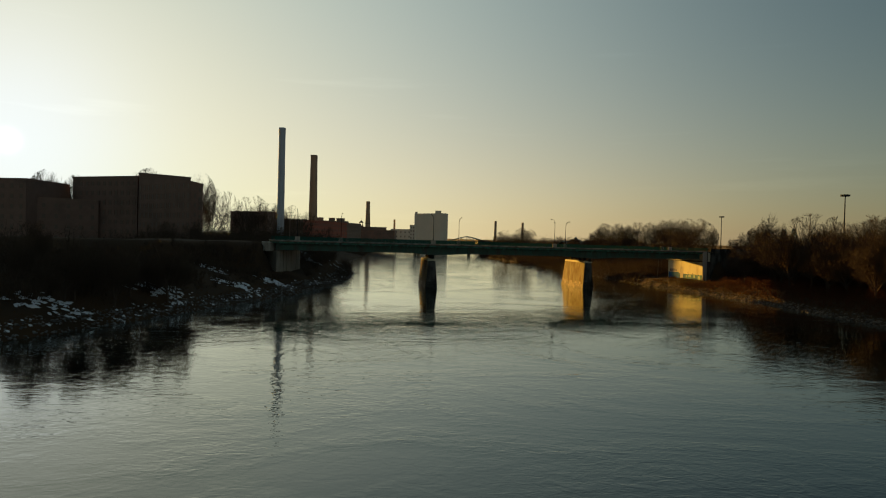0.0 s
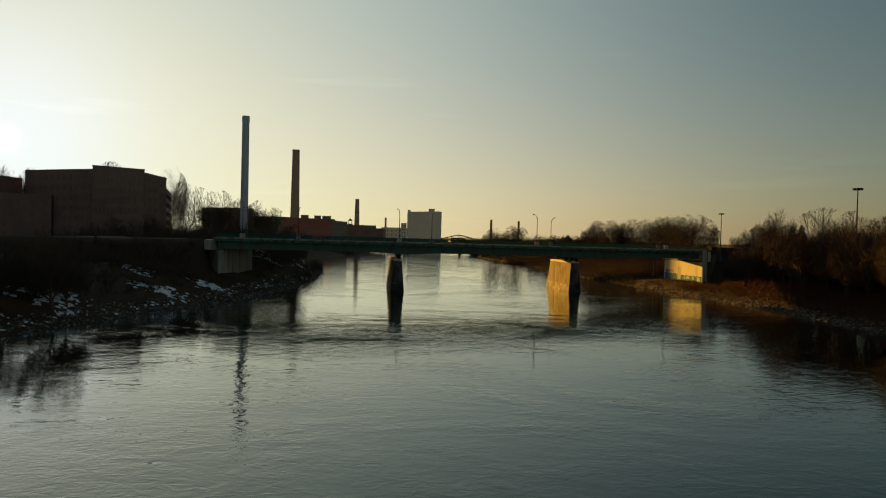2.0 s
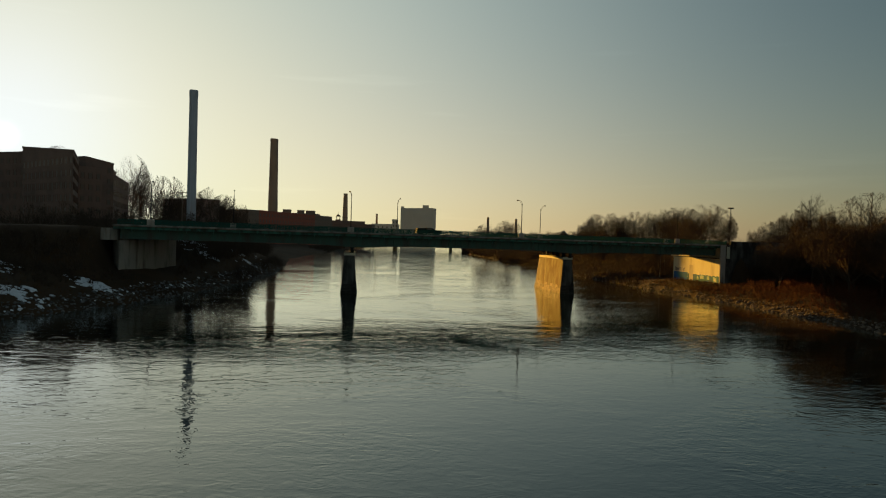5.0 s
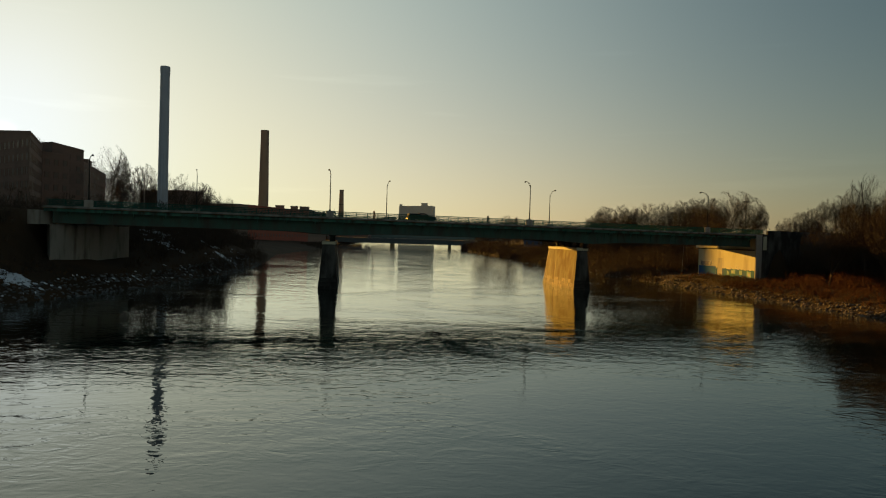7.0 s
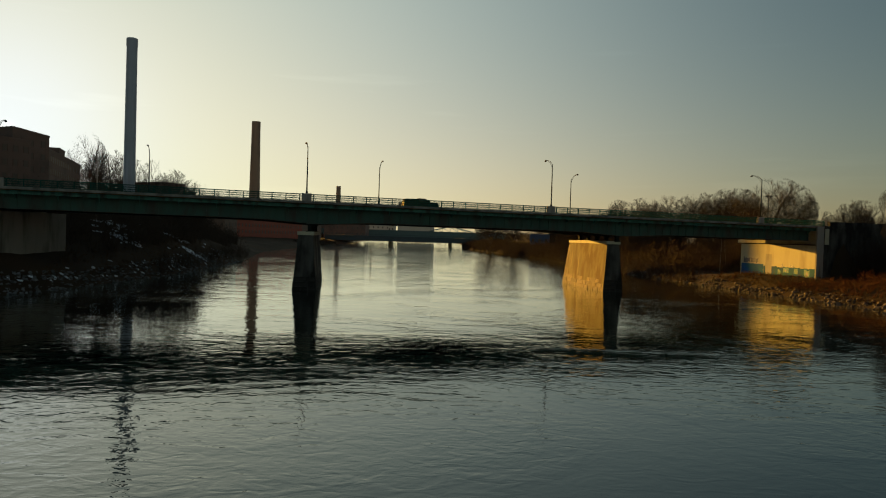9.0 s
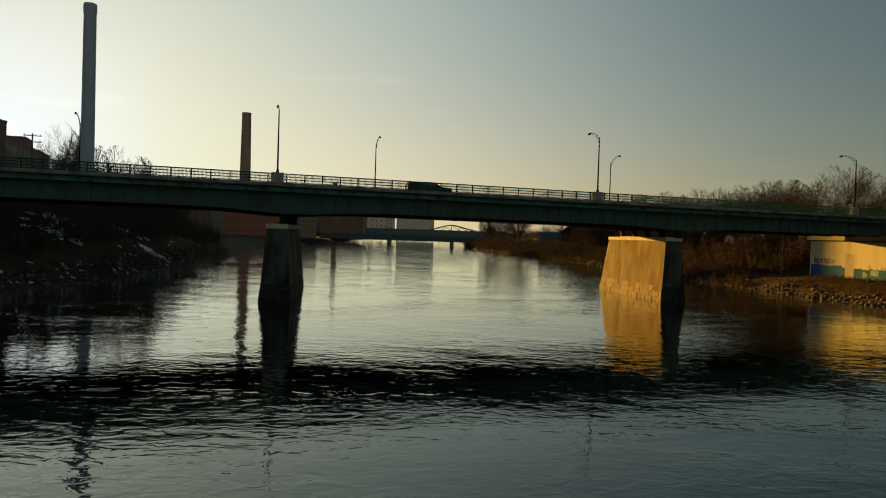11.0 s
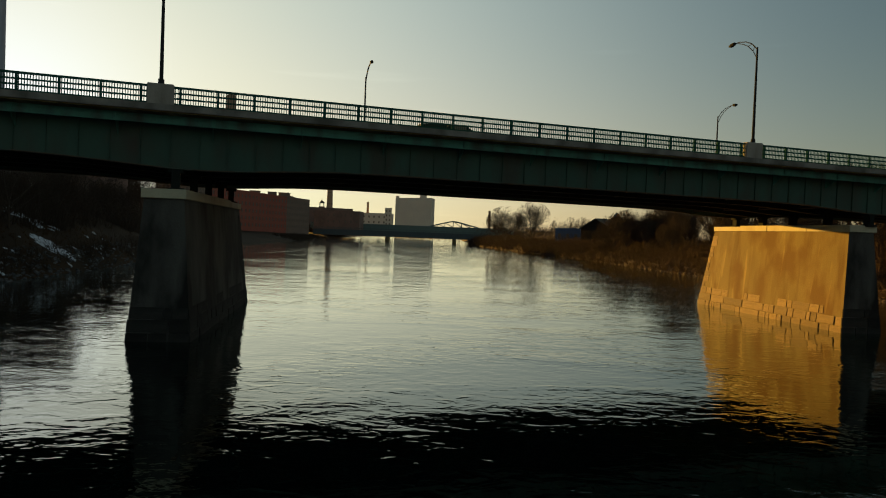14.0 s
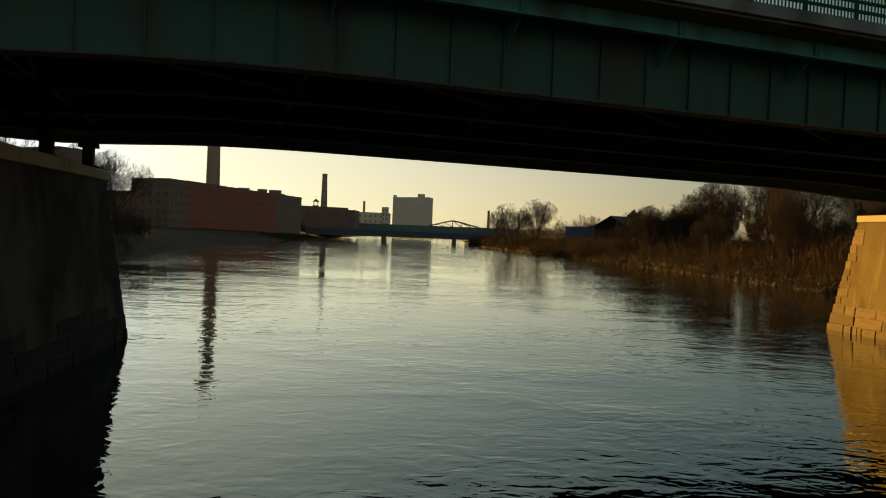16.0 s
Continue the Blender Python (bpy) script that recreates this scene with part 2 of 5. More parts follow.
WATER = water_material()
GLASS = glass_material()
CONCRETE = mat("weathered_concrete", (0.135, 0.108, 0.05), 0.95, 0.35, 0.35, 9, 0.3, stain=(0.09, 0.056, 0.022), stain_scale=0.45, stain_edge=(0.45, 0.62), streak=1.6, spec=0.2, drip=(0.075, 0.045, 0.018))
# darker, stained copy of the concrete: shade of unlit sides put into its colour
SHADED_CONCRETE = mat("damp_blackened_concrete", (0.062, 0.061, 0.052), 0.9, 0.6, 0.7, 9, 0.5, stain=(0.01, 0.0095, 0.008), stain_scale=0.55, stain_edge=(0.38, 0.6), streak=2.5, spec=0.2)
# the same granite with the shade of the unlit sides in its colour
SHADED_GRANITE = mat("damp_granite_block", (0.02, 0.019, 0.016), 0.9, 0.4, 1.2, 9, 0.8, stain=(0.007, 0.007, 0.006), stain_scale=0.7, stain_edge=(0.42, 0.65), island=0.4, spec=0.2)
CAP_CONCRETE = mat("cap_concrete", (0.25, 0.23, 0.19), 0.9, 0.2, 0.6, 9, 0.3, stain=(0.09, 0.075, 0.055), stain_scale=0.7, stain_edge=(0.5, 0.72), streak=5)
CURB = mat("grimy_kerb_concrete", (0.18, 0.168, 0.142), 0.9, 0.35, 0.5, 9, 0.3, stain=(0.06, 0.055, 0.043), stain_scale=0.6, stain_edge=(0.42, 0.64), streak=1.5)
GRANITE = mat("granite_block", (0.13, 0.09, 0.042), 0.9, 0.3, 1.2, 9, 0.8, stain=(0.055, 0.034, 0.018), stain_scale=0.9, stain_edge=(0.5, 0.72), island=0.38)
GREEN_STEEL = mat("green_painted_steel", (0.055, 0.185, 0.143), 0.75, 0.35, 0.5, 8, 0.15, stain=(0.03, 0.035, 0.028), stain_scale=0.9, stain_edge=(0.45, 0.68), streak=5)
FADED_STEEL = mat("faded_green_girder_paint", (0.028, 0.068, 0.048), 0.85, 0.35, 0.35, 6, 0.15, stain=(0.035, 0.032, 0.022), stain_scale=0.5, stain_edge=(0.45, 0.7), streak=2.5)
RUST = mat("rusted_flange", (0.06, 0.04, 0.025), 0.95, 0.5, 1.2, 9, 0.4, stain=(0.05, 0.065, 0.05), stain_scale=0.8, stain_edge=(0.5, 0.6))
# under-deck shade put into the colour; also used for dark chimney bands
DARK_SHADE_STEEL = mat("dark_steel", (0.009, 0.012, 0.010), 0.9, 0.3, 0.6, 8, 0.15, spec=0.1)
BRACE_STEEL = mat("rusty_brace_steel", (0.07, 0.06, 0.048), 0.85, 0.4, 0.8, 8, 0.15, spec=0.3)
RAIL_STEEL = mat("rail_steel", (0.018, 0.06, 0.047), 0.9, 0.2, 0.8, 10, 0.1, spec=0.0)
GALVANISED = mat("lamp_steel", (0.022, 0.024, 0.025), 0.9, 0.12, 1.0, 12, 0.05, spec=0.05)
ASPHALT = mat("asphalt", (0.05, 0.05, 0.052), 0.9, 0.2, 0.6, 20, 0.3)
PALE_CONCRETE = mat("pale_concrete", (0.38, 0.355, 0.24), 0.85, 0.2, 0.5, 9, 0.2, stain=(0.2, 0.17, 0.12), stain_scale=0.5, stain_edge=(0.5, 0.8), streak=4)
# steel of the far bridges: distance haze is mixed into both colours
HAZY_STEEL = mat("grey_green_truss_steel", (0.10, 0.14, 0.125), 0.8, 0.2, 0.3, 3, 0.0)
FAR_STEEL = mat("blue_grey_girder_paint", (0.06, 0.075, 0.078), 0.9, 0.2, 0.3, 3, 0.0)
MURAL = mat("mural_paint", (0.008, 0.075, 0.12), 0.7, 0.4, 0.5, 6, 0.1, stain=(0.01, 0.05, 0.12), stain_scale=0.35, stain_edge=(0.45, 0.6), spec=0.05)
MURAL_BLUE = mat("blue_mural_paint", (0.012, 0.08, 0.26), 0.7, 0.4, 0.5, 6, 0.1, stain=(0.02, 0.11, 0.16), stain_scale=0.4, stain_edge=(0.45, 0.65), spec=0.05)
DARK_PAINT = mat("dark_paint", (0.03, 0.03, 0.045), 0.6, 0.3, 1.0, 8, 0.05)
PALE_PAINT = mat("pale_paint", (0.1, 0.19, 0.15), 0.8, 0.4, 1.5, 8, 0.05, stain=(0.02, 0.12, 0.12), stain_scale=1.5, stain_edge=(0.45, 0.6))
BRICK_DARK = mat("dark_brick", (0.16, 0.10, 0.075), 0.9, 0.25, 0.25, 3, 0.3, stain=(0.10, 0.07, 0.055), stain_scale=0.12)
BRICK_RED = mat("red_brick", (0.27, 0.078, 0.047), 0.9, 0.25, 0.2, 3, 0.3, stain=(0.26, 0.07, 0.04), stain_scale=0.08)
BRICK_PALE = mat("pale_brick", (0.18, 0.125, 0.09), 0.9, 0.25, 0.2, 3, 0.3)
BRICK_STACK = mat("chimney_brick", (0.32, 0.21, 0.13), 0.9, 0.2, 0.3, 4, 0.3, stain=(0.13, 0.09, 0.07), stain_scale=0.2, streak=5)
STACK_GREY = mat("grey_stack_concrete", (0.33, 0.35, 0.38), 0.8, 0.15, 0.3, 5, 0.2, stain=(0.22, 0.22, 0.24), stain_scale=0.5, streak=14)
TAN_WALL = mat("tan_wall", (0.6, 0.52, 0.4), 0.9, 0.12, 0.08, 2, 0.1)
ROOF = mat("tar_roof", (0.06, 0.06, 0.06), 0.9, 0.2, 0.3, 5, 0.2)
BLUE_SHED = mat("blue_siding", (0.06, 0.085, 0.15), 0.7, 0.15, 0.3, 5, 0.1)
GREEN_ROOF = mat("green_metal_roof", (0.045, 0.06, 0.055), 0.8, 0.15, 0.3, 5, 0.1, spec=0.2)
BARK = mat("bark", (0.06, 0.045, 0.033), 0.95, 0.3, 1.5, 10, 0.5, island=0.25, spec=0.1)
BIRCH_BARK = mat("birch_bark", (0.2, 0.185, 0.16), 0.8, 0.25, 1.5, 8, 0.2, stain=(0.05, 0.045, 0.04), stain_scale=2.5, stain_edge=(0.55, 0.65), spec=0.2)
TWIG = mat("twigs", (0.048, 0.035, 0.024), 0.95, 0.25, 1.0, 6, 0.0, island=0.3, spec=0.1)
BRUSH = mat("dry_brush", (0.038, 0.024, 0.016), 0.95, 0.4, 0.15, 2, 0.0, island=0.45, spec=0.1)
RED_BRUSH = mat("red_brush", (0.06, 0.021, 0.0085), 0.95, 0.3, 0.15, 2, 0.0, island=0.35, spec=0.1)
PINE = mat("pine_needles", (0.035, 0.05, 0.025), 0.9, 0.3, 0.6, 5, 0.0, island=0.3)
DRY_GRASS = mat("dead_grass", (0.062, 0.035, 0.014), 0.95, 0.3, 0.2, 2, 0.0, island=0.35, spec=0.1)
STONE = mat("bank_stone", (0.08, 0.06, 0.042), 0.9, 0.25, 1.5, 9, 0.5, island=0.5)
FROSTED_STONE = mat("frosted_bank_stone", (0.11, 0.11, 0.108), 0.9, 0.4, 1.5, 9, 0.5, stain=(0.06, 0.055, 0.05), stain_scale=1.2, stain_edge=(0.4, 0.6), island=0.5)
SNOW = mat("old_snow", (0.55, 0.57, 0.6), 0.8, 0.3, 0.8, 5, 0.3)
EARTH = mat("winter_ground", (0.032, 0.020, 0.010), 0.95, 0.4, 0.12, 2.5, 0.6, stain=(0.046, 0.026, 0.011), stain_scale=0.06, stain_edge=(0.45, 0.65), spec=0.1)
DARK_CAR = mat("dark_car_paint", (0.014, 0.015, 0.016), 0.9, 0.1, 0.5, 6, 0.0, spec=0.08)
TYRE = mat("tyre_rubber", (0.02, 0.02, 0.02), 0.9, 0.2, 2, 20, 0.2)
WOOD_POLE = mat("pole_wood", (0.12, 0.085, 0.06), 0.9, 0.25, 2, 9, 0.3)
DARK_BOARDS = mat("dark_boards", (0.012, 0.010, 0.009), 0.95, 0.25, 0.5, 5, 0.2, spec=0.1)

# ---- helpers for building ----


def part(name, bm, material, parent, label="", m=None):
    """Links a bmesh, or a mesh, as one part under a thing or a part."""
    if isinstance(bm, bmesh.types.BMesh):
        me = bpy.data.meshes.new(name)
        bm.normal_update()
        bm.to_mesh(me)
        bm.free()
        me.materials.append(material)
    else:
        me = bm
    ob = new(name, me)
    ob.parent = parent
    if m is not None:
        ob.matrix_local = m
    if label:
        ob["label"] = label
    return ob


def thing(name, m, label, category, group="", kind=""):
    e = new(name)
    e.empty_display_size = 0.5
    e.matrix_world = m
    return tagged(e, label, category, group, kind)


def box(bm, x0, x1, y0, y1, z0, z1, bevel=0.0):
    vs = [bm.verts.new((x, y, z)) for z in (z0, z1) for x, y in ((x0, y0), (x1, y0), (x1, y1), (x0, y1))]
    fs = [bm.faces.new([vs[i] for i in q]) for q in ((3, 2, 1, 0), (4, 5, 6, 7), (0, 1, 5, 4), (1, 2, 6, 5), (2, 3, 7, 6), (3, 0, 4, 7))]
    if bevel:
        bmesh.ops.bevel(bm, geom=list({e for f in fs for e in f.edges}), offset=bevel, segments=1, affect="EDGES")
    return bm


def boxes(*rows):
    bm = bmesh.new()
    for r in rows:
        box(bm, *r)
    return bm


def prism(bm, pts, z0, tops):
    """An upright prism over a footprint (anticlockwise), with a height for each corner."""
    if not isinstance(tops, (list, tuple)):
        tops = [tops] * len(pts)
    lo = [bm.verts.new((x, y, z0)) for x, y in pts]
    hi = [bm.verts.new((x, y, z)) for (x, y), z in zip(pts, tops)]
    n = len(pts)
    for i in range(n):
        bm.faces.new((lo[i], lo[(i + 1) % n], hi[(i + 1) % n], hi[i]))
    bm.faces.new(hi)
    bm.faces.new(lo[::-1])
    return bm


def tube(bm, path, radii, sides=6, caps=True):
    """A tapered tube along a list of points."""
    rings = []
    for i, p in enumerate(path):
        a, c = path[max(i - 1, 0)], path[min(i + 1, len(path) - 1)]
        d = (Vector(c) - Vector(a)).normalized()
        side = d.cross(Vector((0, 0, 1)) if abs(d.z) < 0.9 else Vector((1, 0, 0))).normalized()
        up = side.cross(d)
        rings.append([bm.verts.new(Vector(p) + radii[i] * (math.cos(2 * math.pi * k / sides) * side + math.sin(2 * math.pi * k / sides) * up)) for k in range(sides)])
    for r0, r1 in zip(rings, rings[1:]):
        for k in range(sides):
            bm.faces.new((r0[k], r0[(k + 1) % sides], r1[(k + 1) % sides], r1[k]))
    if caps:
        bm.faces.new(rings[0][::-1])
        bm.faces.new(rings[-1])
    return bm


def raw(name, verts, faces, material):
    me = bpy.data.meshes.new(name)
    me.from_pydata(verts, [], faces)
    me.materials.append(material)
    return me


def lerp_table(t, rows):
    return float(np.interp(t, [r[0] for r in rows], [r[1] for r in rows]))


# ---- plan of the river and the bridge ----
B = pose(-1.18, 189.44, 0, 0, 0, 16.6)        # bridge: x along the roadway, y across it towards the far rail
BI = B.inverted()
WIDE = 21.8
LEFT_BANK = [(-400, -70), (60, -55), (84, -52), (110, -45), (136, -38), (160, -32), (190, -29), (219, -28), (256, -31), (300, -38), (358, -50), (454, -52), (613, -64), (1000, -64)]
RIGHT_BANK = [(-400, 92), (60, 85), (123, 82), (162, 81), (194, 77), (215, 73), (241, 70), (266, 66), (296, 64), (329, 62), (391, 58), (431, 50), (486, 43), (557, 35), (613, 38), (1000, 44)]
LEFT_RISE = [(-14, -2.5), (-3, -0.9), (0, -0.05), (2.5, 1.0), (6, 2.4), (12, 4.2), (25, 7.0), (50, 8.6), (120, 9.0), (3000, 11)]
RIGHT_RISE = [(-14, -2.5), (-3, -0.8), (0, -0.05), (2.0, 0.7), (4.5, 1.7), (8, 2.3), (13, 2.6), (20, 3.2), (40, 5.5), (70, 7.5), (3000, 11)]


def ground_z(x, y):
    dl, dr = lerp_table(y, LEFT_BANK) - x, x - lerp_table(y, RIGHT_BANK)
    d = max(dl, dr)
    z = lerp_table(d, LEFT_RISE if dl > dr else RIGHT_RISE)
    if dl > dr and y > 330:
        z *= 1 - 0.5 * min(1.0, (y - 330) / 60)
    if dl > dr and 205 < y < 300 and d > 0:
        z = min(9.0, z * (1 + 0.6 * min(1.0, (y - 205) / 25, (300 - y) / 25)))
    if y > 900:
        z = max(z, (y - 900) * 0.01 - 1.0)
        z = min(z, 12)
    # the approach banks that carry the road at either end
    p = BI @ Vector((x, y, 0))
    past = max(p.x - 95.4, -45.2 - p.x)
    if past > 0 and d > 0 and (p.y > 0.4 or past > 22 or p.x < 0):
        side = max(0, abs(p.y - 10.9) - 11.5)
        fill = min(11.9, 11.9 - side * 0.75)
        z = max(z, fill if p.y < WIDE else min(fill, 3 + past * 0.5))
    if d > 1.5:
        z += 0.5 * (noise.noise(Vector((x * 0.07, y * 0.07, 0))) + 0.4 * noise.noise(Vector((x * 0.3, y * 0.3, 3))))
    elif d > -3:
        z += 0.25 * noise.noise(Vector((x * 0.35, y * 0.35, 7)))
    return z


def build_ground():
    ys = [-400, -200, -80, 0, 30] + list(np.arange(50, 330, 3.0)) + list(np.arange(330, 720, 9.0)) + list(np.arange(720, 1000, 25.0)) + [1000, 1100, 1300, 1600, 2200, 3200, 4900]
    off = [3000, 1200, 500, 300, 200, 150, 115, 90, 72, 60, 50, 42, 36, 30, 26, 22, 18, 15, 12.5, 10.5, 9, 7.5, 6, 5, 4, 3.2, 2.4, 1.6, 0.8, 0, -1, -2.5, -5, -9, -14]
    verts, faces = [], []
    for y in ys:
        xl, xr = lerp_table(y, LEFT_BANK), lerp_table(y, RIGHT_BANK)
        cols = [xl - o for o in off] + [(xl + xr) / 2] + [xr + o for o in off[::-1]]
        verts += [(x, y, ground_z(x, y)) for x in cols]
    w = 2 * len(off) + 1
    for r in range(len(ys) - 1):
        for c in range(w - 1):
            faces.append((r * w + c, r * w + c + 1, (r + 1) * w + c + 1, (r + 1) * w + c))
    me = raw("ground", verts, faces, EARTH)
    me.polygons.foreach_set("use_smooth", [True] * len(me.polygons))
    return tagged(new("ground", me), "brown winter river banks with dead grass and bare earth", "ground", kind="structure")


GROUND = build_ground()
tagged(new("water", raw("water", [(-3000, -600, 0), (3000, -600, 0), (3000, 1300, 0), (-3000, 1300, 0)], [(0, 1, 2, 3)], WATER)),
       "rippled dark river water mirroring the evening sky", "river", kind="structure")

# ---- the bridge ----
S0, S1 = -42.0, 90.3                 # from abutment to abutment


def fall(s):
    """The roadway falls gently along the bridge."""
    return -0.0048 * (s - 19)


def girder_low(s):
    """Underside of the girders: deeper over the piers."""
    return 9.68 + fall(s) - 0.45 * max(math.exp(-((s - 2.5) / 5.5) ** 2), math.exp(-((s - 52.0) / 5.5) ** 2))


def sweep(profile, s_list, y_of=None):
    """A beam along the bridge: profile(s) gives its outline as (y, z) corners."""
    bm = bmesh.new()
    rings = [[bm.verts.new((s, y, z)) for y, z in profile(s)] for s in s_list]
    n = len(rings[0])
    for a, c in zip(rings, rings[1:]):
        for k in range(n):
            bm.faces.new((a[k], a[(k + 1) % n], c[(k + 1) % n], c[k]))
    bm.faces.new(rings[0][::-1])
    bm.faces.new(rings[-1])
    bmesh.ops.recalc_face_normals(bm, faces=bm.faces)
    return bm


def rect(y0, y1, z0, z1):
    return lambda s: ((y0, z0 + fall(s)), (y1, z0 + fall(s)), (y1, z1 + fall(s)), (y0, z1 + fall(s)))


def build_bridge():
    bridge = thing("road_bridge", B, "long green steel girder road bridge with concrete deck and railings", "bridge")
    ends = [S0 - 1, S1 + 1]
    line = list(np.arange(S0, S1 + 0.1, 1.5))
    part("deck", sweep(rect(0.0, WIDE, 11.98, 12.22), [S0 - 1, S1 + 5]), CONCRETE, bridge, "grey concrete deck slab")
    part("roadway", sweep(rect(2.2, WIDE - 2.2, 12.224, 12.29), ends), ASPHALT, bridge, "worn asphalt roadway")
    for y0, y1 in ((0.0, 2.2), (WIDE - 2.2, WIDE)):
        part("sidewalk", sweep(rect(y0 + 0.004, y1, 12.224, 12.35), ends), CONCRETE, bridge, "raised concrete sidewalk")
    for y0, y1 in ((-0.16, 0.0), (WIDE, WIDE + 0.16)):
        part("curb", sweep(rect(y0, y1, 12.05, 12.38), ends), CURB, bridge, "grey concrete edge of the deck")
    # edge beams below the overhang
    for y in (1.0, WIDE - 1.0):
        part("edge_beam", sweep(rect(y - 0.03, y + 0.03, 11.55, 11.975), ends), GREEN_STEEL, bridge)
        part("edge_flange", sweep(rect(y - 0.12, y + 0.12, 11.50, 11.546), ends), GREEN_STEEL, bridge)
    # main plate girders
    ys = [2.1 + i * (WIDE - 4.2) / 4 for i in range(5)]
    plate = boxes((-0.015, 0.015, -0.1, 0.0, 0, 1))
    plate_me = bpy.data.meshes.new("stiffener")
    plate.to_mesh(plate_me)
    plate_me.materials.append(FADED_STEEL)
    plate.free()
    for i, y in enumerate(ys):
        # inner girders and flanges carry the shade under the deck as near-black colour
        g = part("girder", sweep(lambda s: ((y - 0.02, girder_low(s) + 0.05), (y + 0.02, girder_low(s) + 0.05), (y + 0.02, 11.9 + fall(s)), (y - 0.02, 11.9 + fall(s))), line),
                 FADED_STEEL if i in (0, 4) else DARK_SHADE_STEEL, bridge, "plate girder deeper over the piers, green outside, shade-dark colour inside")
        part("lower_flange", sweep(lambda s: ((y - 0.28, girder_low(s)), (y + 0.28, girder_low(s)), (y + 0.28, girder_low(s) + 0.05), (y - 0.28, girder_low(s) + 0.05)), line), RUST if i in (0, 4) else DARK_SHADE_STEEL, g)
        part("upper_flange", sweep(rect(y - 0.2, y + 0.2, 11.9, 11.975), ends), DARK_SHADE_STEEL, g)
        if i == 0:
            for s in np.arange(S0 + 1.0, S1, 1.5):
                st = part("stiffener", plate_me, None, g)
                z = girder_low(s) + 0.05
                st.matrix_local = Matrix.LocRotScale((s, y - 0.02, z), None, (1, 1, 11.9 + fall(s) - z))
    # brackets that carry the overhang
    br = bmesh.new()
    for x in (-0.015, 0.015):
        vs = [br.verts.new((x, yy, zz)) for yy, zz in ((1.04, 11.56), (1.04, 11.9), (2.06, 11.9), (2.06, 10.9))]
        br.faces.new(vs if x > 0 else vs[::-1])
    br.faces.ensure_lookup_table()
    a, c = list(br.faces[0].verts)[::-1], list(br.faces[1].verts)
    for k in range(4):
        br.faces.new((a[k], a[(k + 1) % 4], c[(k + 1) % 4], c[k]))
    bmesh.ops.recalc_face_normals(br, faces=br.faces)
    first = part("bracket", br, GREEN_STEEL, bridge)
    cover = boxes((-0.14, 0.14, 0.9, 0.968, 11.49, 11.97), (-0.03, 0.03, 0.86, 0.9, 11.55, 11.9))
    cov = part("splice_plate", cover, GREEN_STEEL, bridge)
    for k, s in enumerate(np.arange(S0 + 2.0, S1, 4.8)):
        for src in (first, cov):
            ob = src if k == 0 else part(src.name.split(".")[0], src.data, None, bridge)
            ob.matrix_local = pose(s, 0, fall(s))
    # cross frames between the girders
    gap = ys[1] - ys[0]
    cf = bmesh.new()
    for p, q in (((0, 0.05, 0.3), (0, gap - 0.05, 0.3)), ((0, 0.05, 0.35), (0, gap / 2, 1.9)), ((0, gap - 0.05, 0.35), (0, gap / 2, 1.9)), ((0, 0.05, 1.95), (0, gap - 0.05, 1.95))):
        tube(cf, [p, q], [0.055, 0.055], 4)
    cf_me = None
    for s in np.arange(S0 + 4, S1, 7.2):
        for i in range(4):
            if cf_me is None:
                ob = part("cross_frame", cf, BRACE_STEEL, bridge, "thin steel cross bracing under the deck")
                cf_me = ob.data
            else:
                ob = part("cross_frame", cf_me, None, bridge)
            ob.matrix_local = pose(s, ys[i], girder_low(s))
    lat = bmesh.new()
    tube(lat, [(0, 0.1, 0), (7.0, gap - 0.1, 0)], [0.05, 0.05], 4)
    lat_me = None
    for k, s in enumerate(np.arange(S0 + 4, S1 - 8, 7.2)):
        for i in (0, 3):
            if lat_me is None:
                ob = part("lateral_brace", lat, BRACE_STEEL, bridge)
                lat_me = ob.data
            else:
                ob = part("lateral_brace", lat_me, None, bridge)
            ob.matrix_local = pose(s, ys[i], girder_low(s + 3.5) + 0.42)
    # bearings
    bear = boxes((-0.45, 0.45, -0.35, 0.35, -0.12, 0.0), (-0.22, 0.22, -0.28, 0.28, 0.0, 0.42), (-0.4, 0.4, -0.3, 0.3, 0.42, 0.52))
    bear_me = None
    for s_mid in (1.0, 50.5):
        for y in ys:
            s = s_mid + 0.162 * y
            if bear_me is None:
                ob = part("bearing", bear, DARK_SHADE_STEEL, bridge, "rusty steel bearing")
                bear_me = ob.data
            else:
                ob = part("bearing", bear_me, None, bridge)
            top = girder_low(s)
            ob.matrix_local = Matrix.LocRotScale((s, y, 8.3), None, (1, 1, (top - 8.3) / 0.52))
    # pedestals, posts and rail panels
    peds = {0: [-36.6, 0.65, 37.9, 77.5], 1: [15.2 + 37.25 * k for k in (-1, 0, 1, 2)]}
    ped_bm = boxes((-0.64, 0.64, -0.24, 0.24, 0, 1.18, 0.03))
    ped = None
    post_bm = boxes((-0.06, 0.06, -0.045, 0.045, 0, 0.99), (-0.1, 0.1, -0.08, 0.08, 0, 0.03))
    L = 1.79
    post = None
    for side, y in ((0, 0.1), (1, WIDE - 0.1)):
        for s in peds[side]:
            if ped is None:
                ped = part("pedestal", ped_bm, CAP_CONCRETE, bridge, "square concrete lamp pedestal in the railing")
                ob = ped
            else:
                ob = part("pedestal", ped.data, None, bridge)
            ob.matrix_local = pose(s, y, 12.24 + fall(s))
        stops = [S0 - 0.3] + [p for p in peds[side] if S0 < p < S1] + [S1 + 1.2]
        bars = bmesh.new()
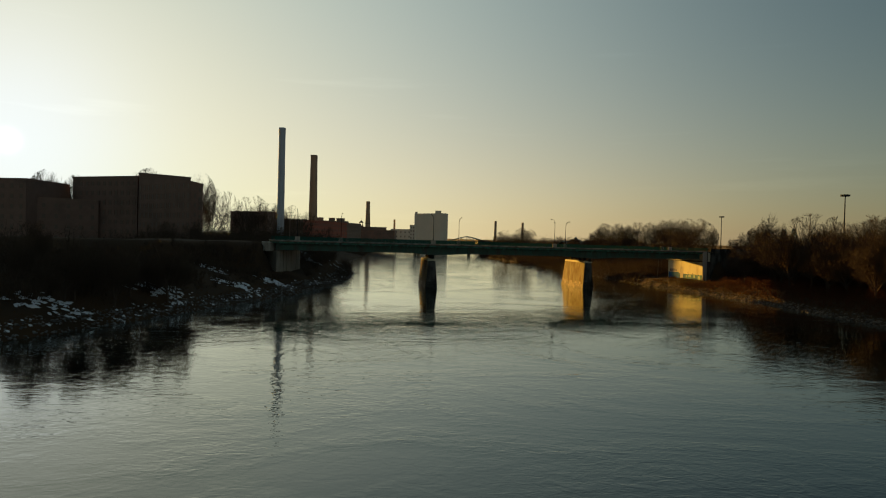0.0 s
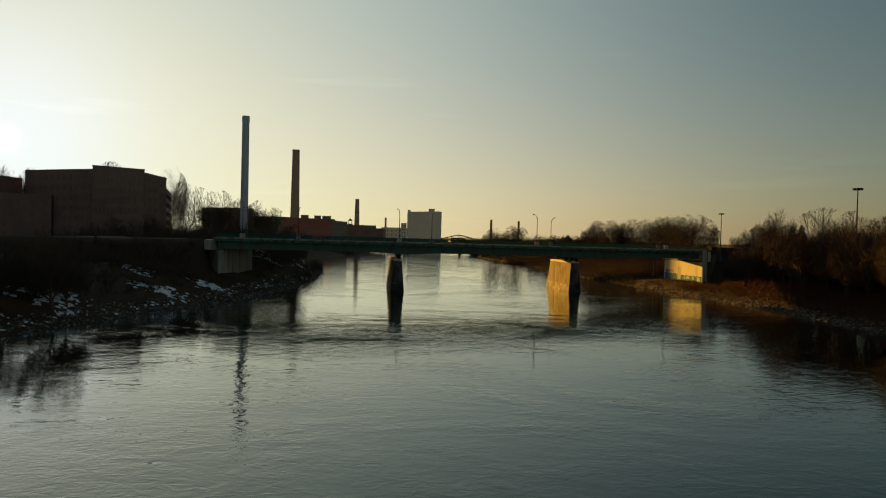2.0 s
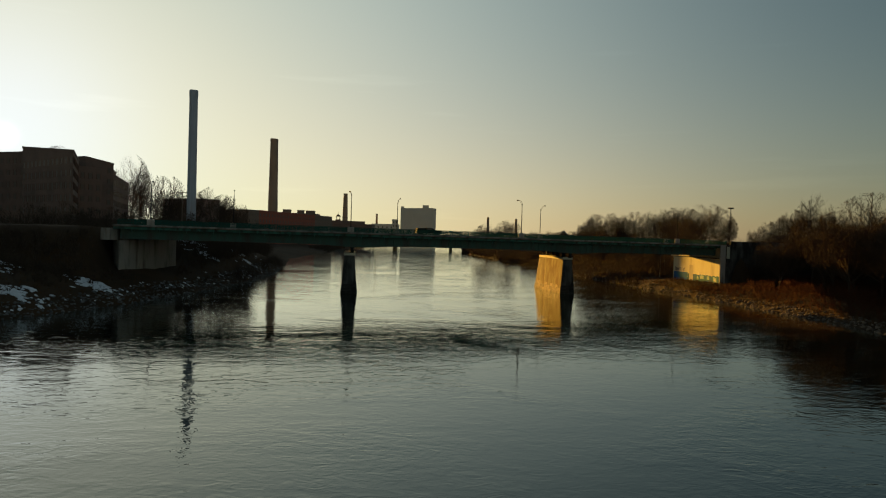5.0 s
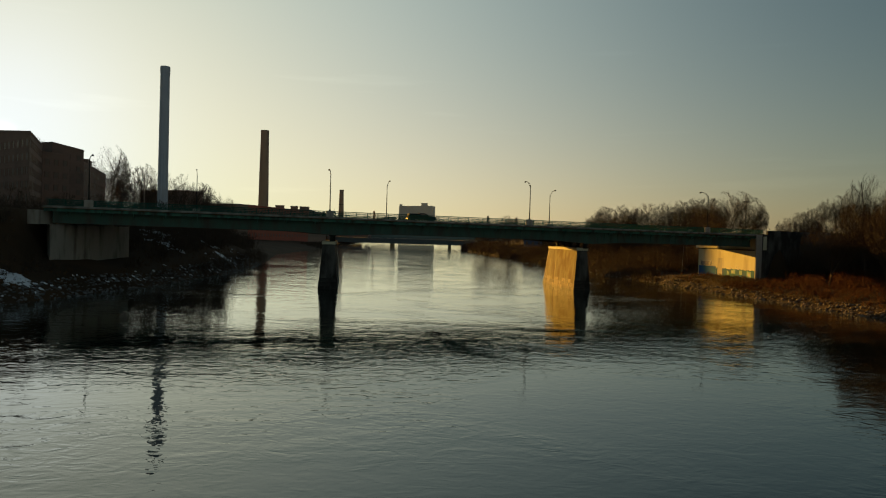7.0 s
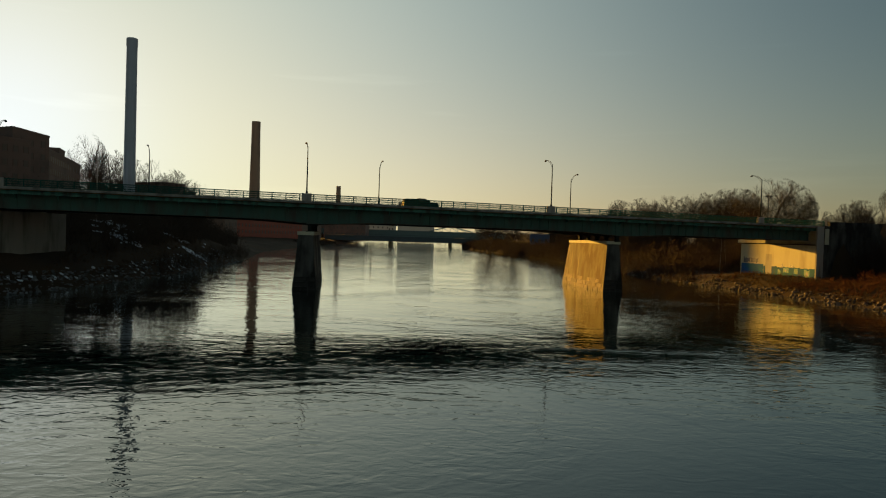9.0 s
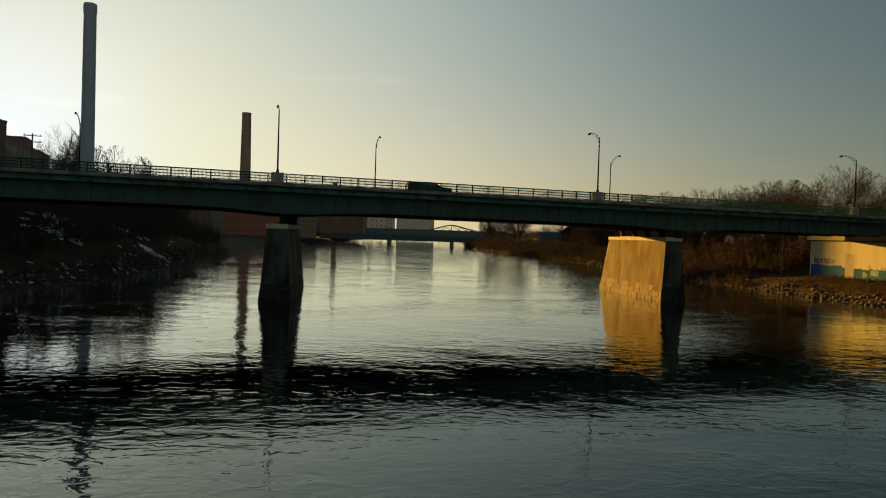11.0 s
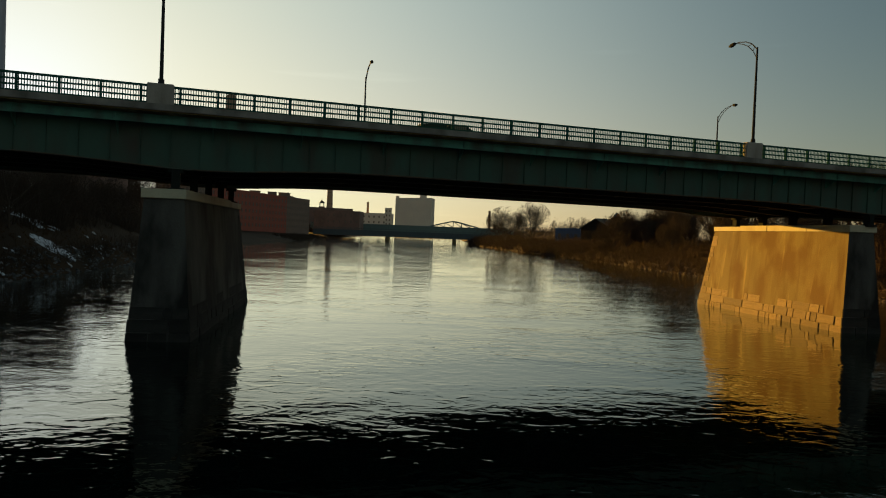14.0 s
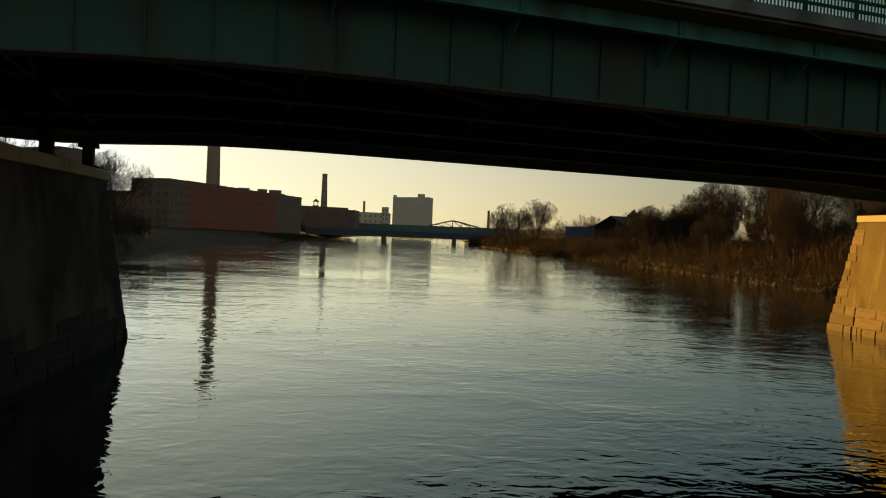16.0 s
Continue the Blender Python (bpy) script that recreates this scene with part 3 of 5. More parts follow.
        for a, c in zip(stops, stops[1:]):
            a, c = a + (0.64 if a != stops[0] else 0), c - (0.64 if c != stops[-1] else 0)
            for z, h, w in ((0.05, 0.08, 0.03), (0.33, 0.085, 0.03), (0.61, 0.085, 0.03), (0.89, 0.11, 0.05)):
                part("top_rail" if z > 0.8 else "rail", sweep(rect(y - w, y + w, 12.36 + z, 12.36 + z + h), [a, c]), RAIL_STEEL, bridge)
            x = a + 0.06
            while x < c:
                box(bars, x - 0.021, x + 0.021, y - 0.014, y + 0.014, 12.46 + fall(x), 13.28 + fall(x))
                x += 0.125
            count = round((c - a) / L)
            for k in range(count + (1 if c == stops[-1] else 0)):
                sx = a + 0.3 + k * (c - a - 0.6) / max(count - 1, 1)
                if sx > c:
                    continue
                if post is None:
                    post = part("rail_post", post_bm, RAIL_STEEL, bridge)
                    ob = post
                else:
                    ob = part("rail_post", post.data, None, bridge)
                ob.matrix_local = pose(sx, y, 12.355 + fall(sx))
        ob = part("railing_infill", bars, RAIL_STEEL, bridge)
        tagged(ob, "close-set thin upright bars of the railing", kind="stuff")
    return bridge


build_bridge()


def build_pier(s, n):
    """A battered pier; its upstream end is raked."""
    m = B @ pose(s, n, 0, 0, 0, -9.2)
    pier = thing("bridge_pier", m, "battered concrete and granite bridge pier standing in the river", "bridge pier", "piers of the road bridge")
    W, L, H = 3.3, 21.2, 7.72
    lo = [(0, 0), (W, 0), (W, L), (0, L)]
    b = 0.62
    hi = [(b, b * 0.8), (W - b, b * 0.8), (W - b, L - 1.7), (b, L - 1.7)]
    bm = bmesh.new()
    rows = [-2.5, 0.0, 2.6, 5.2, H]
    rings = []
    for z in rows:
        f = z / H
        rings.append([bm.verts.new((p[0] + (q[0] - p[0]) * f, p[1] + (q[1] - p[1]) * f, z)) for p, q in zip(lo, hi)])
    for a, c in zip(rings, rings[1:]):
        for k in (2, 3):
            bm.faces.new((a[k], a[(k + 1) % 4], c[(k + 1) % 4], c[k]))
    bm.faces.new(rings[-1])
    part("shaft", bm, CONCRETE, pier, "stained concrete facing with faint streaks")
    # near end and right side: stains, plus shade painted in as darker colour
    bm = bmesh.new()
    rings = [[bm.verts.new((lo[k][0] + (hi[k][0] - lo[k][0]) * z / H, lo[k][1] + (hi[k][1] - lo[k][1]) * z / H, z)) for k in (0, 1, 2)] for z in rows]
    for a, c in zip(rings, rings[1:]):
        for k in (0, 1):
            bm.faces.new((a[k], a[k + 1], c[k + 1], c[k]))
    part("damp_face", bm, SHADED_CONCRETE, pier, "stained concrete facing, coloured darker for its shaded side")
    # cap in cast lengths, not quite in line
    rng = random.Random(5)
    y = 0.3
    while y < L - 2.6:
        ln = min(rng.uniform(4.2, 5.4), L - 1.6 - y)
        part("cap", boxes((b - 0.14 + rng.uniform(-0.03, 0.03), W - b + 0.14, y, y + ln - 0.03, H - 0.02, 8.2 + rng.uniform(-0.06, 0.04), 0.03)), PALE_CONCRETE, pier, "pale concrete pier cap")
        y += ln
    # granite courses near the water and quoins up the raked end
    shapes = []
    for k in range(5):
        sb = bmesh.new()
        box(sb, 0, 1, -0.06, 0.10, 0, 1)
        r2 = random.Random(40 + k)
        for v in sb.verts:
            v.co += Vector((r2.uniform(-0.03, 0.03), r2.uniform(-0.03, 0.03) if v.co.y < 0 else 0, r2.uniform(-0.025, 0.025)))
        bmesh.ops.bevel(sb, geom=list(sb.edges), offset=0.022, segments=1, affect="EDGES")
        me = bpy.data.meshes.new("stone_block")
        sb.to_mesh(me)
        sb.free()
        me.materials.append(GRANITE)
        shapes.append(me)
    # copies of the blocks, coloured near black for the pier's shaded sides
    shaded_shapes = []
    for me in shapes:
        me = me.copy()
        me.materials[0] = SHADED_GRANITE
        shaded_shapes.append(me)

    def course(p, q, z, h, back, proud=1.0, kinds=shapes):
        """Blocks along the base line from p to q at the height z, leaning with the batter."""
        p, q = Vector((*p, z)), Vector((*q, z))
        run = (q - p).length
        along = (q - p).normalized()
        turn = math.degrees(math.atan2(along.y, along.x))
        u = 0.0
        while u < run - 0.2:
            w = min(rng.choice((0.5, 0.8, 1.1, 1.5, 2.1, 2.8)) * rng.uniform(0.85, 1.15), run - u)
            if run - u - w < 0.4:
                w = run - u
            o = part("stone_block", rng.choice(kinds), None, pier)
            o.matrix_local = Matrix.Translation(p + along * (u + 0.015)) @ pose(0, 0, 0, -back, 0, turn) @ Matrix.Diagonal((w - rng.uniform(0.05, 0.11), proud * rng.uniform(0.5, 1.5), h - rng.uniform(0.03, 0.06), 1))
            u += w

    def corner(k, z):
        f = z / H
        return (lo[k][0] + (hi[k][0] - lo[k][0]) * f, lo[k][1] + (hi[k][1] - lo[k][1]) * f)

    z = -0.35
    for h in (0.85, 0.72, 0.66):
        top = z > 0.9
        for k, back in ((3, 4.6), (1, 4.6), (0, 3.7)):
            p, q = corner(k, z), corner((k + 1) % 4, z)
            kinds = shapes if k == 3 else shaded_shapes
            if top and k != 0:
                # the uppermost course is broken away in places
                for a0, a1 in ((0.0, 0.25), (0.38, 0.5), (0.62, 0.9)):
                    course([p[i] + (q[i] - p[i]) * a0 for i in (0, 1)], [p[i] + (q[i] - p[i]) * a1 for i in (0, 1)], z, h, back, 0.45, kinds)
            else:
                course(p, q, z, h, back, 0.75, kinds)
        z += h
    z = -0.35
    while z < H - 0.5:
        h = rng.uniform(0.42, 0.62)
        h = min(h, H - z)
        course(corner(2, z), corner(3, z), z, h, 12.4)
        if z > 1.9:
            w = rng.uniform(0.5, 1.2)
            p, q = corner(3, z), corner(0, z)
            course(p, (p[0], p[1] - w), z, h, 4.6, 0.35)
            p = corner(2, z)
            course((p[0], p[1] - w), p, z, h, 4.6, 0.35, shaded_shapes)
        z += h
    return pier


build_pier(-0.9, 1.5)
build_pier(48.6, 2.0)


SKEW = 0.1                           # of the far abutment's face


def build_abutment_right():
    a = thing("abutment", B, "pale concrete bridge abutment with a painted teal band along its foot", "abutment", kind="structure")
    x = S1

    def skew(bm):
        """The wall stands a little askew to the deck."""
        for v in bm.verts:
            v.co.x += SKEW * v.co.y
        return bm

    part("abutment_wall", skew(boxes((x, x + 4.2, 0.12, WIDE, 0.5, 8.55))), PALE_CONCRETE, a)
    part("back_wall", boxes((x + 1.3, x + 2.2, 0.0, WIDE, 8.76, 11.9)), PALE_CONCRETE, a)
    # seat, wing and guard walls: shade painted in by the darker concrete colour
    part("bearing_seat", skew(boxes((x + 0.05, x + 3.6, 0.12, WIDE, 8.554, 8.75, 0.02))), SHADED_CONCRETE, a)
    part("pilaster", boxes((x - 0.65, x + 0.85, -0.25, 0.1, 0.5, 11.95, 0.04)), CAP_CONCRETE, a, "upright concrete pilaster at the wall's end")
    part("wing_wall", boxes((x + 0.86, x + 24, 0.1, 0.7, 1.0, 11.6), (x + 0.86, x + 24, 0.0, 0.8, 11.6, 12.1)), SHADED_CONCRETE, a, "concrete wing wall, coloured dark as in shade")
    part("guard_wall", boxes((x + 2.4, x + 24, 0.1, 0.5, 12.104, 12.9)), SHADED_CONCRETE, a)
    # the mural: a blue length, then a teal one, each with a ragged upper edge
    rng = random.Random(3)

    def band(name, y0, y1, z0, z1, rough, material, label, lift):
        bm = bmesh.new()
        steps = max(2, int((y1 - y0) / 0.45))
        edge = [(y0 + (y1 - y0) * k / steps, z1 + rng.uniform(-rough, rough)) for k in range(steps + 1)]
        lo = [bm.verts.new((x - lift + SKEW * yy, yy, z0)) for yy, _ in edge]
        hi = [bm.verts.new((x - lift + SKEW * yy, yy, zz)) for yy, zz in edge]
        lo2 = [bm.verts.new((x - 0.002 + SKEW * yy, yy, z0)) for yy, _ in edge]
        hi2 = [bm.verts.new((x - 0.002 + SKEW * yy, yy, zz)) for yy, zz in edge]
        for k in range(steps):
            bm.faces.new((lo[k + 1], lo[k], hi[k], hi[k + 1]))
            bm.faces.new((hi[k + 1], hi[k], hi2[k], hi2[k + 1]))
            bm.faces.new((lo[k], lo[k + 1], lo2[k + 1], lo2[k]))
        part(name, bm, material, a, label)

    band("mural_band", 14.6, WIDE - 0.3, 1.6, 4.6, 0.08, MURAL_BLUE, "flaking blue mural paint", 0.010)
    band("mural_band", 0.15, 14.55, 1.4, 4.3, 0.12, MURAL, "flaking teal mural paint", 0.010)
    band("whitewash_patch", 12.2, 14.0, 1.42, 6.6, 0.05, CAP_CONCRETE, "door-shaped patch of dull plaster", 0.013)
    for y0, y1, z0, z1 in ((2.0, 3.4, 2.6, 4.0), (5.0, 6.0, 3.2, 4.1), (7.4, 8.9, 3.3, 4.2), (9.6, 10.4, 2.9, 3.7)):
        band("pale_mark", y0, y1, z0, z1, 0.18, PALE_PAINT, "pale painted mark", 0.014)
    for y0, y1, z0, z1 in ((2.4, 2.9, 2.9, 3.6), (6.2, 7.0, 4.3, 4.8), (8.0, 8.4, 3.5, 3.9), (9.0, 9.4, 4.2, 4.9)):
        band("dark_mark", y0, y1, z0, z1, 0.15, DARK_PAINT, "dark painted mark", 0.018)
    for k in range(13):
        yy = 16.2 + k * 0.36
        band("spray_mark", yy, yy + rng.uniform(0.2, 0.42), 4.85 + rng.uniform(-0.15, 0.1), 5.6 + rng.uniform(-0.15, 0.4), 0.1, DARK_PAINT, "dark sprayed mark, unreadable", 0.012)
    return a


def build_abutment_left():
    a = thing("abutment", B, "shaded concrete bridge abutment above a snowy bank", "abutment", kind="structure")
    bm = bmesh.new()
    prism(bm, [(-41.9, 0.2), (-33.9, WIDE + 1.0), (-45, WIDE + 1.0), (-44.2, 8.0)], 1.0, 9.75)
    prism(bm, [(-43.4, 0.2), (-36.4, WIDE), (-45, WIDE), (-45, 0.2)], 9.75, 11.95)
    bmesh.ops.recalc_face_normals(bm, faces=bm.faces)
    part("abutment_wall", bm, CAP_CONCRETE, a)
    return a


build_abutment_right()
build_abutment_left()


def build_lamps():
    lamp = thing("street_lamp", B @ pose(0.65, 0.1, 13.42 + fall(0)), "tall galvanised street lamp with a curved truss arm", "street lamp", "lamps along the bridge")
    bm = bmesh.new()
    tube(bm, [(0, 0, 0), (0, 0, 0.25)], [0.16, 0.15], 10)
    tube(bm, [(0, 0, 0.25), (0, 0, 3.0), (0, 0, 6.45)], [0.10, 0.085, 0.06], 10)
    part("pole", bm, GALVANISED, lamp)
    bm = bmesh.new()
    up = [(0, 0.0, 6.3), (0, 0.5, 6.8), (0, 1.1, 7.1), (0, 1.8, 7.24), (0, 2.2, 7.24)]
    low = [(0, 0.0, 5.7), (0, 0.4, 6.3), (0, 0.9, 6.75), (0, 1.4, 7.02), (0, 1.9, 7.18)]
    tube(bm, up, [0.035] * 5, 6)
    tube(bm, low, [0.028] * 5, 6)
    tube(bm, [up[1], low[2]], [0.02, 0.02], 5)
    tube(bm, [(0, 0.25, 6.55), low[1]], [0.02, 0.02], 5)
    part("arm", bm, GALVANISED, lamp, "curved double arm")
    bm = bmesh.new()
    tube(bm, [(0, 2.1, 7.24), (0, 2.25, 7.24), (0, 2.55, 7.2), (0, 2.78, 7.18)], [0.05, 0.13, 0.15, 0.06], 8)
    part("lamp_head", bm, GALVANISED, lamp, "cobra-head luminaire, unlit")
    for s in (-36.6, 37.9, 77.5):
        copy_thing(lamp, B @ pose(s, 0.1, 13.42 + fall(s)))
    for s in (-22.0, 15.2, 52.45):
        copy_thing(lamp, B @ pose(s, WIDE - 0.1, 13.42 + fall(s), 0, 0, 180))


build_lamps()

def build_pickup(x, y):
    """A dark pickup with a boxed load bed, heading along the bridge."""
    m = B @ pose(x, y, 12.29 + fall(x))
    car = thing("pickup_truck", m, "dark grey pickup truck with a covered load bed on the bridge", "truck")

    def shell(outline, y0, y1, inset=0.0):
        bm = bmesh.new()
        sides = []
        for yy in (y0, y1):
            sides.append([bm.verts.new((px, yy + (inset if yy == y0 else -inset) * (1 if pz > 1.15 else 0), pz)) for px, pz in outline])
        n = len(outline)
        bm.faces.new(sides[0])
        bm.faces.new(sides[1][::-1])
        for k in range(n):
            bm.faces.new((sides[0][k], sides[1][k], sides[1][(k + 1) % n], sides[0][(k + 1) % n]))
        bmesh.ops.recalc_face_normals(bm, faces=bm.faces)
        bmesh.ops.bevel(bm, geom=list(bm.edges), offset=0.035, segments=1, affect="EDGES")
        return bm

    part("body", shell([(-2.75, 0.5), (2.65, 0.45), (2.7, 0.85), (2.55, 1.02), (1.35, 1.12), (-2.75, 1.12)], -0.95, 0.95), DARK_CAR, car)
    part("load_bed_cover", shell([(-2.72, 1.16), (-0.75, 1.16), (-0.75, 1.56), (-2.6, 1.52)], -0.9, 0.9, 0.06), DARK_CAR, car, "boxed cover of the load bed")
    cab = part("cab", shell([(-0.7, 1.14), (1.35, 1.14), (0.72, 1.56), (0.45, 1.64), (-0.62, 1.64)], -0.9, 0.9, 0.14), DARK_CAR, car)
    for yy in (-0.895, 0.865):
        part("side_window", boxes((-0.5, 0.62, yy, yy + 0.03, 1.22, 1.5)), GLASS, cab)
    for wx in (-1.75, 1.75):
        for wy in (-0.82, 0.82):
            bm = bmesh.new()
            tube(bm, [(0, -0.13, 0), (0, -0.1, 0), (0, 0.1, 0), (0, 0.13, 0)], [0.31, 0.37, 0.37, 0.31], 16)
            tyre = part("wheel", bm, TYRE, car, "", pose(wx, wy, 0.372))
            bm = bmesh.new()
            tube(bm, [(0, -0.14, 0), (0, 0.14, 0)], [0.2, 0.2], 12)
            part("rim", bm, GALVANISED, tyre)
    for yy in (-0.8, 0.55):
        part("headlight", boxes((2.6, 2.72, yy, yy + 0.25, 0.72, 0.86, 0.02)), DARK_PAINT, car)
        part("tail_light", boxes((-2.79, -2.74, yy, yy + 0.2, 0.8, 1.05)), DARK_PAINT, car)
    part("bumper", boxes((2.62, 2.8, -0.9, 0.9, 0.42, 0.62, 0.03)), GALVANISED, car)
    part("bumper", boxes((-2.88, -2.74, -0.9, 0.9, 0.45, 0.62, 0.03)), DARK_PAINT, car)


build_pickup(19.0, 7.6)

# ---- buildings and stacks ----


def building(name, label, pts, z0, tops, wall, floors=4, edges=(), bay=3.2, win=(1.3, 1.9), base=1.2, group="", head=1.0, trim=None):
    """A block over a footprint (anticlockwise), with a parapet, a flat roof and rows of recessed windows on the edges named."""
    cx, cy = sum(p[0] for p in pts) / len(pts), sum(p[1] for p in pts) / len(pts)
    b = thing(name, pose(cx, cy, z0), label, "building", group)
    loc = [(x - cx, y - cy) for x, y in pts]
    if not isinstance(tops, (list, tuple)):
        tops = [tops] * len(pts)
    hs = [t - z0 for t in tops]
    part("wall", prism(bmesh.new(), loc, -2.0, hs), wall, b)
    part("roof", prism(bmesh.new(), [(x * 0.97, y * 0.97) for x, y in loc], min(hs) - 0.5, [h + 0.06 for h in hs]), ROOF, b, "flat tarred roof")
    # cornice strips along the wall tops
    n = len(loc)
    frame_me = pane_me = None
    for k in range(n):
        p, q = Vector(loc[k]), Vector(loc[(k + 1) % n])
        run = (q - p).length
        d = (q - p).normalized()
        turn = math.degrees(math.atan2(d.y, d.x))
        cb = bmesh.new()
        box(cb, 0, run, -0.18, 0.12, -0.5, 0.1)
        rise = math.degrees(math.atan2(hs[(k + 1) % n] - hs[k], run))
        part("cornice", cb, trim or wall, b, "", Matrix.Translation((p.x, p.y, hs[k])) @ pose(0, 0, 0, 0, -rise, turn))
        if k not in edges:
            continue
        count = max(1, int(run / bay))
        h_low = min(hs[k], hs[(k + 1) % n])
        step = (h_low - base - head) / floors
        for f in range(floors):
            for c in range(count):
                u = (c + 0.5) * run / count
                m = Matrix.Translation((p.x + d.x * u, p.y + d.y * u, base + f * step + (step - win[1]) * 0.5)) @ pose(0, 0, 0, 0, 0, turn)
                w, h = win
                if frame_me is None:
                    fb = boxes((-w / 2 - 0.14, w / 2 + 0.14, -0.1, 0.02, -0.14, h + 0.14))
                    face = min(fb.faces, key=lambda q: q.calc_center_median().y)
                    bmesh.ops.inset_region(fb, faces=[face], thickness=0.14)
                    bmesh.ops.translate(fb, verts=face.verts, vec=(0, 0.095, 0))
                    fr = part("window", fb, trim or wall, b, "", m)
                    frame_me = fr.data
                    pn = part("pane", boxes((-w / 2 + 0.004, w / 2 - 0.004, -0.045, 0.0, 0.004, h - 0.004)), GLASS, fr)
                    pane_me = pn.data
                else:
                    fr = part("window", frame_me, None, b, "", m)
                    part("pane", pane_me, None, fr)
    return b


# brick block on the river's near bend
building("brick_building", "tall dark brick mill block with flat roofs in shade", [(-127, 288), (-95, 261), (-112, 296), (-138, 322)], 6, [38.8, 35.2, 35.6, 38.8], BRICK_DARK, 7, (0, 1), 3.4)
building("brick_building", "long dark brick wing against the low sun", [(-168, 312), (-132, 298), (-138, 330), (-172, 340)], 6, 38.2, BRICK_DARK, 7, (0,), 3.4)
building("brick_tower", "square dark brick stair tower above the roofs", [(-116.5, 309.5), (-111.0, 320), (-124, 327), (-129, 316)], 6, [38.3, 36.9, 36.9, 38.3], BRICK_DARK, 7, (0,), 3.4)
building("brick_building", "lower dark brick wing with rows of windows", [(-111.8, 320.6), (-132.9, 381), (-150, 375), (-129, 317)], 6, 33, BRICK_DARK, 6, (0,), 3.4)
building("roof_house", "dark brick plant room on a mill roof", [(-132.2, 363.9), (-136.8, 376.2), (-145, 373.2), (-141, 361)], 33, 38, BRICK_DARK)
building("brick_building", "lower dark brick link beneath a stair tower", [(-112.5, 297), (-108.5, 306), (-116.5, 309.5), (-129, 316), (-138, 323)], 6, 33.6, BRICK_DARK, 6, (0,), 3.2)
building("brick_building", "low dark building far to the side behind bare trees", [(-262, 290), (-171, 282), (-171, 315), (-262, 322)], 7, 34.8, BRICK_DARK, 6, (0,), 4)
building("brick_building", "low dark link block between brick buildings", [(-171, 290), (-152, 304), (-160, 318), (-171, 314)], 7, 27.5, BRICK_DARK, 4, (0,), 4)
building("brick_building", "low dark power house behind a chimney", [(-118.5, 386), (-94.3, 373.4), (-90, 384), (-114, 398)], 7, 26.6, BRICK_DARK, 3, (0, 1), 4)
building("brick_building", "low brick shed beside a mill end", [(-137, 469), (-118.2, 473.2), (-118.2, 486), (-137, 484)], 4, 19.2, BRICK_DARK, 3, (0,), 4)
# mills along the far bend of the river
MILL = "mills along the river"
building("brick_mill", "brown brick mill end with rows of windows", [(-117.5, 473), (-99.6, 469), (-96.8, 482.5), (-115, 487)], 4, 25, BRICK_PALE, 5, (0, 1), 3.4, group=MILL)
building("brick_mill", "long red brick riverside mill lit by low light", [(-96.8, 482.5), (-78.2, 574), (-96, 578), (-115, 487)], 4, 25.2, BRICK_RED, 5, (0,), 4.2, group=MILL)
building("brick_mill", "pale brick mill with many windows", [(-78.2, 574), (-70.8, 610), (-90, 614), (-96, 578)], 4, 25.4, BRICK_PALE, 5, (0, 1), 3.6, group=MILL)
building("brick_mill", "low dark mill far upstream", [(-82, 690), (-46, 690), (-46, 720), (-82, 720)], 4, 21.2, BRICK_DARK, 3, (0,), 4.5, group=MILL)
building("brick_mill", "low dark mill with a cupola far upstream", [(-110, 740), (-60, 760), (-70, 790), (-115, 780)], 4, 25, BRICK_DARK, 3, (0,), 5, group=MILL)
building("brick_mill", "tall brick mill range behind the red mill", [(-116, 608), (-84, 614), (-86, 640), (-118, 634)], 4, 27.6, BRICK_PALE, 5, (), group=MILL)
for x, y, w in ((-109, 615, 6), (-99, 622, 5), (-92, 628, 7)):
    building("roof_house", "small plant room on a mill roof", [(x - w / 2, y - 2), (x + w / 2, y - 2), (x + w / 2, y + 3), (x - w / 2, y + 3)], 27.6, 30.4, BRICK_PALE)
building("pale_building", "pale low factory block in the distance", [(-62, 850), (-31, 850), (-31, 880), (-62, 880)], 6, 24.5, TAN_WALL, 3, (0,), 5)
building("pale_tower", "pale square tower on a factory", [(-38, 849), (-31.5, 849), (-31.5, 856), (-38, 856)], 6, 30.2, TAN_WALL, 5, (0,), 3)
block = building("apartment_block", "broad tan mid-rise block with upright wall piers", [(-42.5, 1100), (7.5, 1100), (12, 1130), (-38, 1132)], 6, [53.4, 55, 55, 53.4], TAN_WALL, 9)
for k in range(7):
    part("wall_pier", boxes((-0.9, 0.9, -0.7, 0.0, -2, 46.4 + 0.2 * k)), TAN_WALL, block, "", pose(-25.5 + 8.0 * k + (0.6 if k == 0 else 0), -15.5, 0))
building("lift_house", "tan rooftop lift housing", [(-9, 1102), (0.5, 1102), (0.5, 1112), (-9, 1112)], 50, 59, TAN_WALL)
building("lift_house", "tan rooftop lift housing", [(-42, 1102), (-38, 1102), (-38, 1110), (-42, 1110)], 50, 56.2, TAN_WALL)


